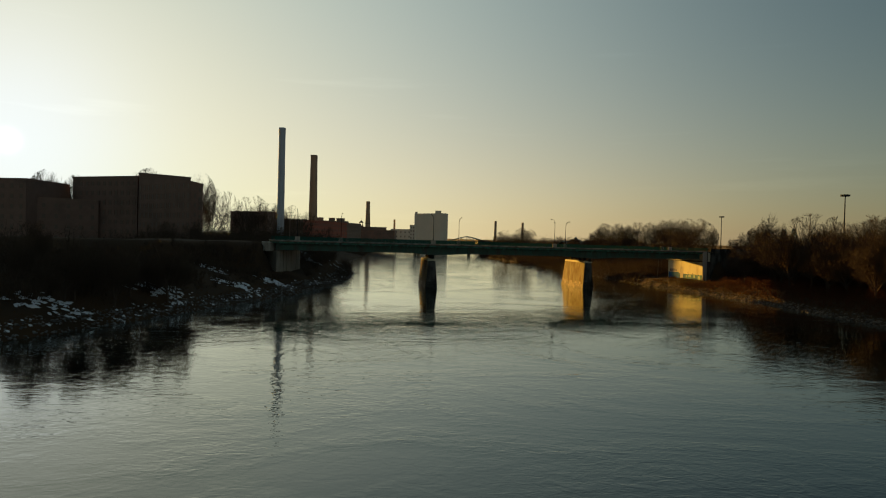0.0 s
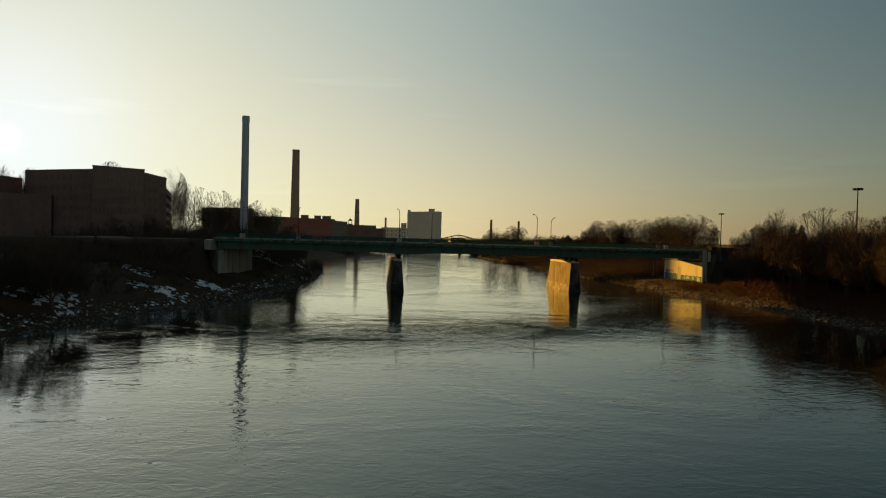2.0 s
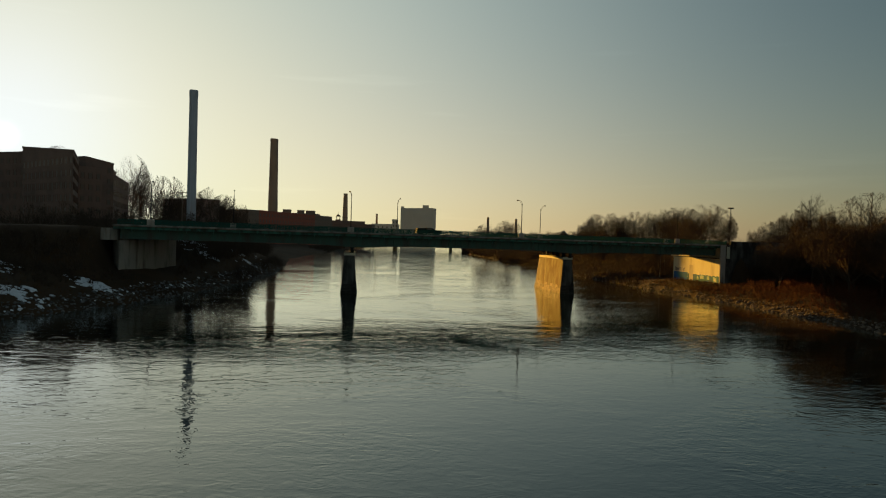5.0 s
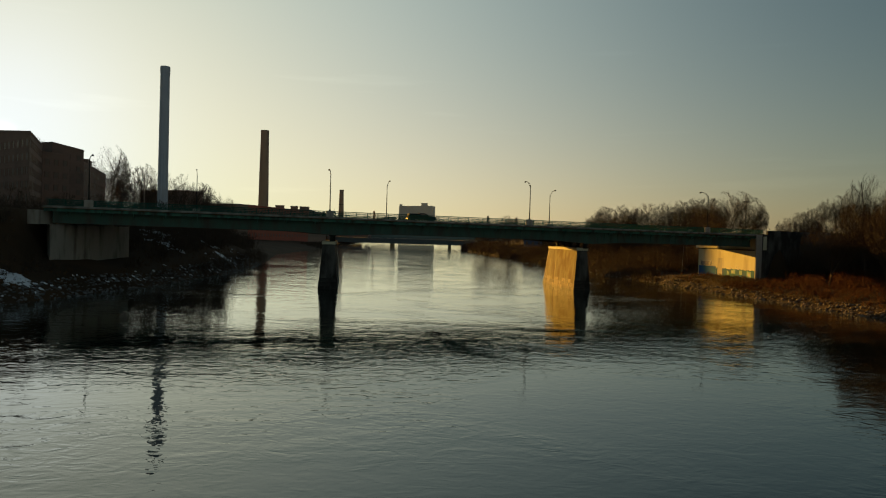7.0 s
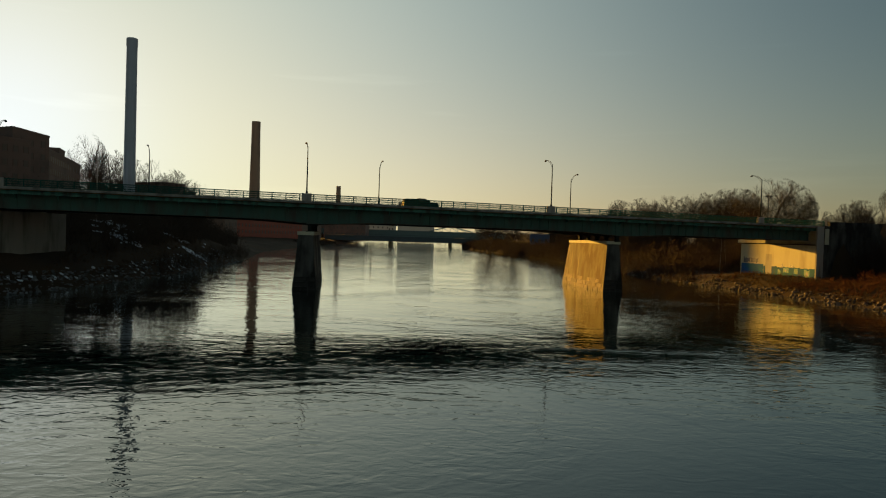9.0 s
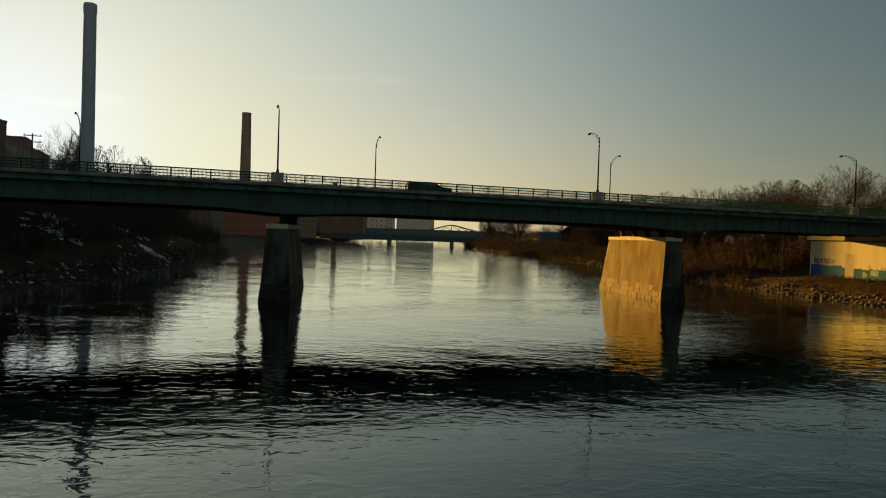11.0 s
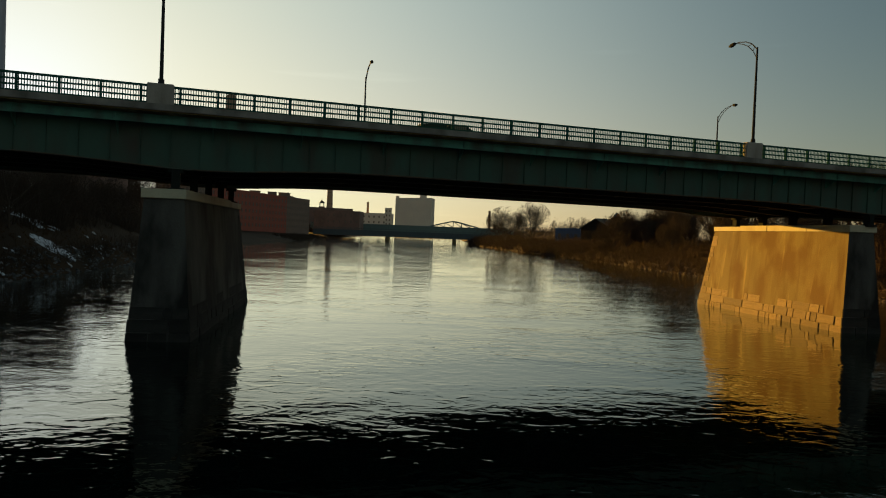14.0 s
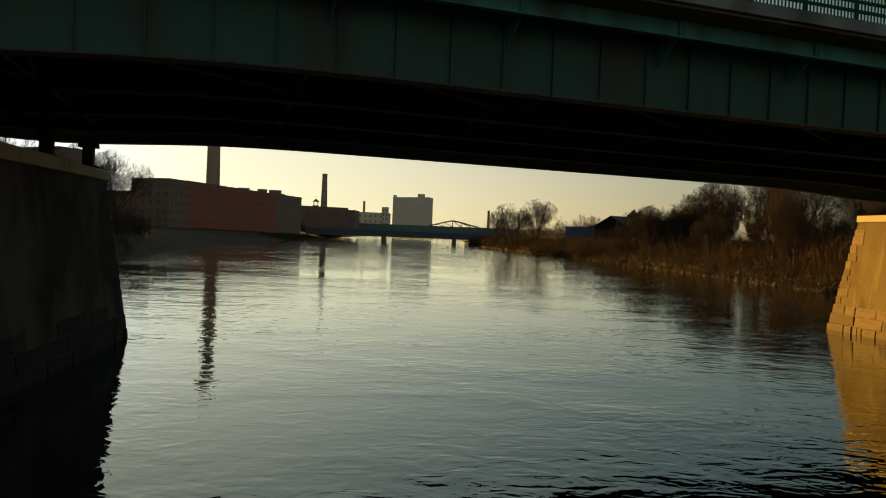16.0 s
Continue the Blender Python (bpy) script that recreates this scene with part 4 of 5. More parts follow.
def stack(name, label, x, y, z0, z1, r0, r1, material, sides=16, bands=3):
    c = thing(name, pose(x, y, z0), label, "chimney")
    h = z1 - z0
    bm = bmesh.new()
    tube(bm, [(0, 0, h * k / 8) for k in range(9)], [r0 + (r1 - r0) * k / 8 for k in range(9)], sides)
    part("shaft", bm, material, c)
    bm = bmesh.new()
    tube(bm, [(0, 0, h - 2.0), (0, 0, h - 1.6), (0, 0, h - 0.2), (0, 0, h + 0.3)], [r1 + 0.02, r1 + 0.1, r1 + 0.1, r1 + 0.04], sides)
    part("crown", bm, material, c, "corbelled rim")
    for k in range(bands):
        z = h * (0.3 + 0.2 * k)
        r = r0 + (r1 - r0) * z / h
        bm = bmesh.new()
        tube(bm, [(0, 0, z), (0, 0, z + 0.3)], [r + 0.05, r + 0.05], sides)
        part("band", bm, DARK_SHADE_STEEL, c)
    return c


stack("chimney", "tall slender grey concrete chimney on the bank", -63.2, 273.2, 6, 56.6, 1.5, 1.3, STACK_GREY, 12, 0)
stack("chimney", "tall tapering brown brick mill chimney", -96.0, 514, 4, 74.4, 3.6, 2.55, BRICK_STACK, 16, 0)
stack("chimney", "tapering brick mill chimney far upstream", -81.8, 766, 4, 53.6, 3.4, 2.1, BRICK_STACK)
stack("chimney", "small distant brick chimney", -61.3, 905, 6, 37.6, 1.7, 1.2, BRICK_STACK, 10, 0)
stack("chimney", "slender distant chimney beyond bare trees", 127, 1574, 6, 57, 3.4, 2.6, BRICK_STACK, 10, 0)
stack("chimney", "slender distant chimney beyond bare trees", 190, 1574, 6, 55, 3.2, 2.6, BRICK_STACK, 10, 0)


def cupola(x, y, z, size, label):
    c = thing("cupola", pose(x, y, z), label, "cupola")
    bm = bmesh.new()
    box(bm, -size, size, -size, size, 0, size * 0.7)
    part("base", bm, BRICK_PALE, c)
    for sx in (-0.7, 0.7):
        for sy in (-0.7, 0.7):
            part("post", boxes((sx * size - 0.15, sx * size + 0.15, sy * size - 0.15, sy * size + 0.15, size * 0.7, size * 2)), PALE_PAINT, c)
    bm = bmesh.new()
    tube(bm, [(0, 0, size * 2), (0, 0, size * 2.2), (0, 0, size * 2.9), (0, 0, size * 3.1), (0, 0, size * 4.2)], [size * 1.25, size * 1.0, size * 0.35, 0.15, 0.05], 8)
    part("dome", bm, GREEN_ROOF, c)
    return c


cupola(-90, 773, 25, 2.4, "small domed wooden cupola on a mill roof")

# barn and shed on the right bank
barn = thing("barn", pose(85, 420, 5, 0, 0, 32), "dark gabled boathouse with a green metal roof", "barn")
bm = bmesh.new()
for x in (-11, 11):
    vs = [bm.verts.new((x, yy, zz)) for yy, zz in ((-8, -1.5), (8, -1.5), (8, 5.5), (0, 9.0), (-8, 5.5))]
    bm.faces.new(vs if x > 0 else vs[::-1])
bm.verts.ensure_lookup_table()
for k in range(5):
    bm.faces.new((bm.verts[k], bm.verts[5 + k], bm.verts[5 + (k + 1) % 5], bm.verts[(k + 1) % 5]))
bmesh.ops.recalc_face_normals(bm, faces=bm.faces)
part("wall", bm, DARK_BOARDS, barn)
bm = bmesh.new()
for sg in (-1, 1):
    vs = [bm.verts.new(v) for v in ((-11.6, sg * 8.8, 5.25), (11.6, sg * 8.8, 5.25), (11.6, 0, 9.2), (-11.6, 0, 9.2))]
    top = [bm.verts.new(v.co + Vector((0, 0, 0.25))) for v in vs]
    bm.faces.new(vs)
    bm.faces.new(top)
    for k in range(4):
        bm.faces.new((vs[k], vs[(k + 1) % 4], top[(k + 1) % 4], top[k]))
bmesh.ops.recalc_face_normals(bm, faces=bm.faces)
part("roof", bm, GREEN_ROOF, barn, "green metal gable roof")
bm = boxes((-1.6, 1.6, -1.6, 1.6, 8.4, 10.2))
part("cupola_base", bm, DARK_BOARDS, barn)
bm = bmesh.new()
tube(bm, [(0, 0, 10.2), (0, 0, 12.2)], [2.6, 0.1], 4)
part("cupola_roof", bm, GREEN_ROOF, barn)
building("boat_shed", "low blue-sided shed by the trees", [(64, 436), (73, 430), (77, 437), (68, 443)], 4, 10.4, BLUE_SHED, 1, (0,), 3)
# far house in the trees
building("house", "distant house gable above the trees", [(150, 560), (162, 560), (162, 572), (150, 572)], 6, 17.5, DARK_BOARDS)

# ---- far bridges ----


def far_bridge():
    f = thing("far_bridge", pose(-70, 622, 0), "low dark girder bridge crossing the river upstream", "bridge")
    part("deck", boxes((0, 120, 0, 9, 5.6, 6.6)), FAR_STEEL, f)
    part("girder", boxes((0, 120, 0.3, 0.7, 2.6, 5.6)), FAR_STEEL, f)
    part("girder", boxes((0, 120, 8.3, 8.7, 2.6, 5.6)), FAR_STEEL, f)
    for x in (51, 97.5):
        bm = boxes((x - 1.3, x + 1.3, -0.8, 9.8, -2, 2.6, 0.1))
        part("pier", bm, CONCRETE, f)
    for x in range(0, 120, 4):
        part("rail_post", boxes((x, x + 0.2, 0, 0.2, 6.6, 7.8)), FAR_STEEL, f)
    part("rail", boxes((0, 120, 0.05, 0.15, 7.6, 7.8), (0, 120, 0.05, 0.15, 7.1, 7.2)), FAR_STEEL, f)
    t = thing("truss_bridge", pose(-90, 720, 0), "distant riveted steel camelback truss bridge", "bridge")
    part("deck", boxes((0, 170, 0, 10, 11.2, 12.0)), HAZY_STEEL, t)
    for y in (0.4, 9.2):
        part("girder", boxes((0, 170, y, y + 0.4, 6.2, 11.2)), HAZY_STEEL, t)
    tops = [(100, 12.2), (106, 13.7), (112, 15.3), (119, 16.8), (126, 15.5), (133, 13.7), (140, 12.2)]
    for y in (0.2, 9.8):
        for (x0, z0), (x1, z1) in zip(tops, tops[1:]):
            bm = bmesh.new()
            tube(bm, [(x0, y, z0), (x1, y, z1)], [0.45, 0.45], 4)
            part("chord", bm, HAZY_STEEL, t)
            bm = bmesh.new()
            tube(bm, [(x1, y, 11.9), (x1, y, z1)], [0.2, 0.2], 4)
            tube(bm, [(x0, y, z0), (x1, y, 11.9)], [0.15, 0.15], 4)
            part("web_member", bm, HAZY_STEEL, t)
    for x in (64, 134):
        part("pier", boxes((x - 1.6, x + 1.6, -1, 11, -2, 6.2, 0.1)), CONCRETE, t)


far_bridge()

# ---- masts and poles ----


def mast(x, y, z, top, label, arms=0.0):
    p = thing("light_mast", pose(x, y, z), label, "light mast")
    bm = bmesh.new()
    tube(bm, [(0, 0, 0), (0, 0, top - z)], [0.35, 0.16], 8)
    part("pole", bm, GALVANISED, p)
    bm = bmesh.new()
    h = top - z
    tube(bm, [(0, 0, h - 0.5), (0, 0, h + 0.1)], [1.2, 1.2], 12)
    part("ring", bm, GALVANISED, p)
    for k in range(8):
        a = k * math.pi / 4
        part("floodlight", boxes((1.2 * math.cos(a) - 0.3, 1.2 * math.cos(a) + 0.3, 1.2 * math.sin(a) - 0.3, 1.2 * math.sin(a) + 0.3, h - 0.55, h + 0.12)), GALVANISED, p)


mast(148.3, 246.8, 6, 33.5, "tall highway light mast above the trees")
mast(170.4, 408.6, 8, 31.4, "tall highway light mast above the trees")


def utility_pole(x, y, top):
    z = ground_z(x, y)
    p = thing("utility_pole", pose(x, y, z - 0.5, 0, 0, 20), "weathered wooden utility pole with crossarms", "utility pole")
    h = top - z + 0.5
    bm = bmesh.new()
    tube(bm, [(0, 0, 0), (0, 0, h)], [0.18, 0.12], 8)
    part("pole", bm, WOOD_POLE, p)
    for dz in (0.3, 1.3):
        part("crossarm", boxes((-1.3, 1.3, -0.07, 0.07, h - dz - 0.12, h - dz)), WOOD_POLE, p)
        for k in (-1.15, -0.5, 0.5, 1.15):
            part("insulator", boxes((k - 0.05, k + 0.05, -0.05, 0.05, h - dz, h - dz + 0.2)), PALE_PAINT, p)


utility_pole(-49.7, 229.8, 21.9)

# ---- trees ----


def grow(seed, height, spread, thick=0.018, rich=True, fine=0.024):
    """A bare tree: (trunk mesh, crown mesh). Limbs split off all along, each shorter and thinner than its parent."""
    rng = random.Random(seed)
    tv, tf, cv, cf = [], [], [], []

    def limb(verts, faces, pts, radii, sides):
        base = len(verts)
        for i, p in enumerate(pts):
            d = (pts[min(i + 1, len(pts) - 1)] - pts[max(i - 1, 0)]).normalized()
            u = d.cross(Vector((0.31, 0.95, 0.1))).normalized()
            w = d.cross(u)
            for k in range(sides):
                a = 2 * math.pi * k / sides
                verts.append(p + radii[i] * (math.cos(a) * u + math.sin(a) * w))
        for i in range(len(pts) - 1):
            for k in range(sides):
                a, b = base + i * sides + k, base + i * sides + (k + 1) % sides
                faces.append((a, b, b + sides, a + sides))

    def twig(p, d, ln, r):
        base = len(cv)
        u = d.cross(Vector((0.3, 0.2, 0.93))).normalized()
        w = d.cross(u)
        for k in range(3):
            a = 2.094 * k
            cv.append(p + r * (math.cos(a) * u + math.sin(a) * w))
        cv.append(p + d * ln)
        cf.extend(((base, base + 1, base + 3), (base + 1, base + 2, base + 3), (base + 2, base, base + 3)))

    share = (0.30, 0.46, 0.25, 0.13, 0.075, 0.045)
    mid, ra, rz = Vector((0, 0, height * 0.60)), height * 0.40 * spread, height * 0.42

    def reach(q, d):
        """How far it is from q along d to the outline of the crown."""
        o = Vector(((q.x - mid.x) / ra, (q.y - mid.y) / ra, (q.z - mid.z) / rz))
        e = Vector((d.x / ra, d.y / ra, d.z / rz))
        a, b, c = e.dot(e), o.dot(e), o.dot(o) - 1
        disc = b * b - a * c
        return max(0.0, (-b + math.sqrt(disc)) / a) if disc > 0 else 0.0

    kids = (9, 9, 6, 5, 3) if rich else (7, 7, 5, 4, 0)

    def branch(p, d, ln, r, level):
        if level >= (5 if rich else 4) or (level == 4 and rich and rng.random() < 0.1):
            twig(p, d, ln, r)
            return
        n = (3, 4, 3, 2, 1)[level]
        pts, cur, dd = [p.copy()], p.copy(), d.copy()
        for _ in range(n):
            bend = Vector((rng.gauss(0, 1), rng.gauss(0, 1), rng.gauss(0, 0.7))) * (0.05 if level == 0 else 0.11)
            dd = (dd + bend + Vector((0, 0, 0.05))).normalized()
            cur = cur + dd * (ln / n)
            pts.append(cur.copy())
        end = 0.6 if level == 0 else 0.35
        radii = [r * (1 + (end - 1) * i / n) for i in range(n + 1)]
        limb(*((tv, tf) if level < 2 else (cv, cf)), pts, radii, (7, 5, 4, 3, 3)[level])
        lo = 0.55 if level == 0 else 0.2
        for c in range(kids[level]):
            f = lo + (1 - lo) * (c + rng.random()) / kids[level]
            i = min(int(f * n), n - 1)
            q = pts[i].lerp(pts[i + 1], f * n - i)
            along = (pts[i + 1] - pts[i]).normalized()
            turn = 2.4 * c + rng.uniform(-0.5, 0.5)
            u = along.cross(Vector((0.2, 0.9, 0.3))).normalized()
            w = along.cross(u)
            out = math.cos(turn) * u + math.sin(turn) * w
            ang = radians(rng.uniform(25, 60))
            nd = (math.cos(ang) * along + math.sin(ang) * out + Vector((0, 0, 0.10))).normalized()
            k = height * share[level + 1] * rng.uniform(0.7, 1.15) * (1.15 - 0.45 * f if level else 1.0)
            far = reach(q, nd) * rng.uniform(0.86, 1.06)
            if level == 0:
                k = far * rng.uniform(0.78, 0.95)
            elif far < k * 0.25:
                continue
            else:
                k = min(k, far)
            branch(q, nd, k, max(radii[i] * (0.6 if level == 0 else 0.5), fine), level + 1)
        far = reach(pts[-1], dd)
        if level == 0 or far > height * share[level + 1] * 0.25:
            branch(pts[-1], dd, far * 0.9 if level == 0 else min(far, height * share[level + 1] * 0.8), max(radii[-1], fine), level + 1)

    branch(Vector((0, 0, -0.4)), Vector((0, 0, 1)), height * share[0], height * thick, 0)
    top = sorted(v.z for v in cv)[-20]
    k = height / top
    return raw("trunk", [v * k for v in tv], tf, BARK), raw("crown", [v * k for v in cv], cf, TWIG)


KINDS = [grow(11, 16, 1.1, fine=0.016), grow(12, 16, 1.2, fine=0.016), grow(13, 18, 0.8, fine=0.014), grow(14, 15, 0.95, fine=0.016), grow(15, 17, 0.7, fine=0.014),
         grow(16, 16, 1.0, 0.016, False, 0.03), grow(17, 16, 0.75, 0.016, False, 0.03), grow(18, 16, 1.1, 0.016, False, 0.03)]
HEIGHTS = [16, 16, 18, 15, 17, 16, 16, 16]


def tree(kind, x, y, top, label, group="", squeeze=1.0, turn=0.0):
    z = ground_z(x, y)
    k = max(4.0, top - z) / HEIGHTS[kind]
    m = Matrix.LocRotScale((x, y, z - 0.1), Euler((0, 0, turn)), (k * squeeze, k * squeeze, k))
    e = new("bare_tree")
    e.matrix_world = m
    tagged(e, label, "tree", group)
    part("trunk", KINDS[kind][0], None, e)
    part("crown", KINDS[kind][1], None, e, "leafless crown of fine twigs")


rt = random.Random(77)
ROUND = "round-crowned leafless tree at the river's edge"
tree(0, 48.5, 484, 21.0, ROUND, "", 1.2)
tree(1, 61, 486, 23.6, ROUND, "", 1.0, 2)
for x, y, top, kind, sq in ((86, 352, 24.2, 3, 0.95), (91.4, 340, 24.2, 1, 1.0), (97, 330, 24.6, 0, 1.1), (104.9, 320, 25.6, 1, 1.0), (106, 300, 25.3, 0, 1.05), (103, 288, 24.4, 3, 1.0), (94.2, 251, 23.9, 0, 1.2), (118.5, 262, 19.5, 0, 1.0)):
    tree(kind, x, y, top, "broad leafless tree behind the bridge", "trees beyond the bridge", sq, rt.uniform(0, 6))
WOODS = "trees on the wooded bank"
for y in np.arange(122, 196, 4.2):
    x0 = lerp_table(y, RIGHT_BANK)
    for d in (16, 30, 46):
        x, yy = x0 + d + rt.uniform(-5, 6), y + rt.uniform(-2, 2)
        p = BI @ Vector((x, yy, 0))
        if p.x > 91 and p.y > -3:
            continue
        tree(rt.randrange(5) if d < 20 else rt.randrange(5, 8), x, yy, rt.uniform(19.5, 24.5) + (0 if d > 20 else -5.0), "tall leafless tree on the wooded bank", WOODS, rt.uniform(0.95, 1.3), rt.uniform(0, 6))
for k in range(18):
    x, y = rt.uniform(122, 190), rt.uniform(226, 300)
    tree(rt.randrange(5, 8), x, y, rt.uniform(18, 23), "leafless tree behind the road embankment", WOODS, rt.uniform(0.9, 1.2), rt.uniform(0, 6))
UP = "trees along the upper bank"
for y in np.arange(246, 420, 7.5):
    x0 = lerp_table(y, RIGHT_BANK)
    d = rt.uniform(9, 36)
    if y > 372 and d > 10:
        continue
    tree(rt.choice((2, 4, 4, 2, 3)), x0 + d, y, rt.uniform(11.5, 19.0) + (y - 246) * 0.008, "thin leafless tree on the upper bank", UP, rt.uniform(0.6, 0.9), rt.uniform(0, 6))
for k in range(14):
    y = rt.uniform(440, 900)
    tree(rt.randrange(5, 8), lerp_table(y, RIGHT_BANK) + rt.uniform(25, 90), y, rt.uniform(14, 19), "distant leafless tree above the thicket", UP, 1.1, rt.uniform(0, 6))
LEFT = "trees behind the mill block"
for x, y, top, kind, sq in ((-142, 404, 49, 4, 0.75), (-133, 400, 40, 7, 0.8), (-124, 396, 38.5, 5, 0.7), (-90, 318, 31.5, 6, 0.9), (-81.5, 300, 31, 7, 0.75), (-70, 290, 27.5, 5, 0.8), (-59, 281, 26.4, 7, 0.8), (-53, 276, 23.5, 5, 1.0), (-104, 410, 33, 0, 0.8), (-96, 414, 31, 1, 0.9), (-112, 424, 27, 3, 1.0), (-150, 352, 47, 3, 0.7), (-158, 356, 45, 0, 0.65), (-182, 318, 42, 1, 0.65), (-176, 330, 41, 3, 0.65)):
    tree(kind, x, y, top, "tall thin leafless tree behind brick buildings", LEFT, sq, rt.uniform(0, 6))
for k in range(44):
    y = rt.uniform(90, 345)
    x0 = lerp_table(y, LEFT_BANK)
    x, d = x0, rt.uniform(14, 60)
    p = BI @ Vector((x0 - d, y, 0))
    if -6 < p.y < WIDE + 4 or -60 < p.y < 0 and p.x > -70:
        continue
    if x0 - d > 8 - 0.445 * (y - 178) and y > 280:
        continue
    tree(rt.choice((2, 3, 4, 5, 6, 7)), x0 - d, y, rt.uniform(12, 16) if y < 200 else rt.uniform(12, 17), "leafless tree on the shaded bank", "trees on the shaded bank", rt.uniform(0.8, 1.1), rt.uniform(0, 6))

for k in range(34):
    y = rt.uniform(226, 345)
    x = lerp_table(y, LEFT_BANK) - rt.uniform(8, 75)
    if x > 8 - 0.445 * (y - 178):
        continue
    tree(rt.randrange(5, 8), x, y, rt.uniform(15.5, 19.0), "leafless tree in the shaded woods", "trees on the shaded bank", rt.uniform(0.9, 1.2), rt.uniform(0, 6))

for k in range(15):
    y = rt.uniform(60, 128)
    tree(rt.choice((0, 1, 2, 3, 4)), lerp_table(y, LEFT_BANK) - rt.uniform(3.5, 11), y, rt.uniform(9.5, 13.2), "leafless tree leaning over the shaded waterline", "trees on the shaded bank", rt.uniform(0.9, 1.3), rt.uniform(0, 6))
for k in range(13):
    y = rt.uniform(84, 126)
    tree(rt.choice((0, 1, 3, 4)), lerp_table(y, RIGHT_BANK) + rt.uniform(10, 22), y, rt.uniform(13.5, 18), "leafless tree near the water on the wooded bank", WOODS, rt.uniform(0.9, 1.3), rt.uniform(0, 6))

for k in range(16):
    y = rt.uniform(120, 168)
    tree(rt.choice((0, 1, 3)), lerp_table(y, RIGHT_BANK) + rt.uniform(19, 28), y, rt.uniform(14, 18), "leafless tree near the water on the wooded bank", WOODS, rt.uniform(0.9, 1.3), rt.uniform(0, 6))
for k in range(11):
    y = rt.uniform(285, 375)
    tree(rt.choice((0, 1, 3, 4)), lerp_table(y, RIGHT_BANK) + rt.uniform(9, 34), y, rt.uniform(11.5, 17), "leafless tree in the upper thicket", UP, rt.uniform(0.75, 1.1), rt.uniform(0, 6))
for x, y, top in ((74, 396, 11.5), (80, 390, 12.5), (87, 398, 13), (94, 392, 14.5), (99, 404, 15.5)):
    tree(rt.choice((0, 1, 3)), x, y, top, "small leafless tree before a boathouse", UP, 1.1, rt.uniform(0, 6))

for k in range(7):
    y = rt.uniform(228, 264)
    x = lerp_table(y, RIGHT_BANK) + rt.uniform(13, 30)
    if (BI @ Vector((x, y, 0))).y > WIDE + 4:
        tree(rt.choice((0, 1, 3, 4)), x, y, rt.uniform(11.5, 15), "leafless tree in the dark thicket behind the bridge", UP, rt.uniform(0.9, 1.2), rt.uniform(0, 6))

for x, y, top, kind in ((71.9, 372, 15.2, 0), (71.3, 360, 15.7, 3), (76.4, 368, 16.5, 1), (76.1, 356, 16.3, 0), (82.7, 366, 16.5, 3), (82, 352, 16.5, 1), (88.8, 360, 16.9, 0)):
    tree(kind, x, y, top, "leafless tree in the upper thicket", UP, rt.uniform(1.0, 1.3), rt.uniform(0, 6))

tree(4, 104.8, 170, 20, "tall leafless tree on the wooded bank", WOODS, 0.8, 1)
tree(2, 101.8, 176, 19.5, "tall leafless tree on the wooded bank", WOODS, 0.8, 3)
tree(0, 109, 228, 21.8, "tall leafless tree on the wooded bank", WOODS, 1.0, 2)
tree(4, 101, 204, 24.2, "tall leafless tree on the wooded bank", WOODS, 0.8, 5)

# pale birches behind the bridge
for k, (a, n, top) in enumerate(((93.2, 29, 10.5), (96.0, 30.5, 9.5))):
    q = B @ Vector((a, n, 0))
    z = ground_z(q.x, q.y)
    h = top - z
    e = thing("birch_tree", pose(q.x, q.y, z - 0.2), "slender pale-barked birch behind the bridge", "tree", "birches behind the bridge")
    bm = bmesh.new()
    tube(bm, [(0, 0, 0), (0.12 * (-1) ** k, 0.1, h * 0.4), (0.3 * (-1) ** k, 0.2, h * 0.75), (0.25 * (-1) ** k, 0.3, h)], [0.075, 0.06, 0.04, 0.015], 7)
    part("trunk", bm, BIRCH_BARK, e, "pale peeling bark")
    bm = bmesh.new()
    rng = random.Random(60 + k)
    for _ in range(34):
        f, t = rng.uniform(0.35, 0.98), rng.uniform(0, 6.28)
        ln = (1.1 - f) * h * 0.3 + 0.3
        p = Vector((0.25 * f * (-1) ** k, 0.25 * f, f * h))
        d = Vector((math.cos(t), math.sin(t), 1.1)).normalized()
        tube(bm, [p, p + d * ln * 0.5, p + d * ln + Vector((0, 0, 0.1))], [0.022, 0.015, 0.006], 3)
    part("crown", bm, TWIG, e, "sparse leafless twigs")

# two dark pines among the bare trees
def pine(x, y, top):
    z = ground_z(x, y)
    h = top - z
    e = thing("pine_tree", pose(x, y, z - 0.2), "dark green pine above the bare woods", "tree")
    bm = bmesh.new()
    tube(bm, [(0, 0, 0), (0.1, 0, h * 0.5), (0, 0.1, h * 0.95)], [h * 0.02, h * 0.014, 0.03], 7)
    part("trunk", bm, BARK, e)
    rng = random.Random(int(x))
    vs, fs = [], []
    for k in range(2600):
        f = rng.uniform(0.28, 1.0)
        r = (1.02 - f) * h * 0.36 * math.sqrt(rng.random()) + 0.1
        a = rng.uniform(0, 6.283)
        clump = 0.5 + 0.5 * math.sin(f * 40 + 2 * a)
        c = Vector((r * math.cos(a), r * math.sin(a), f * h - 0.1 * r + 0.5 * clump))
        d = Vector((math.cos(a), math.sin(a), rng.uniform(-0.2, 0.5))) * rng.uniform(0.3, 0.6)
        s = Vector((-math.sin(a), math.cos(a), rng.uniform(-.5, .5))) * 0.13
        b = len(vs)
        vs += [c - s, c + s, c + d]
        fs.append((b, b + 1, b + 2))
    part("crown", raw("crown", vs, fs, PINE), None, e)


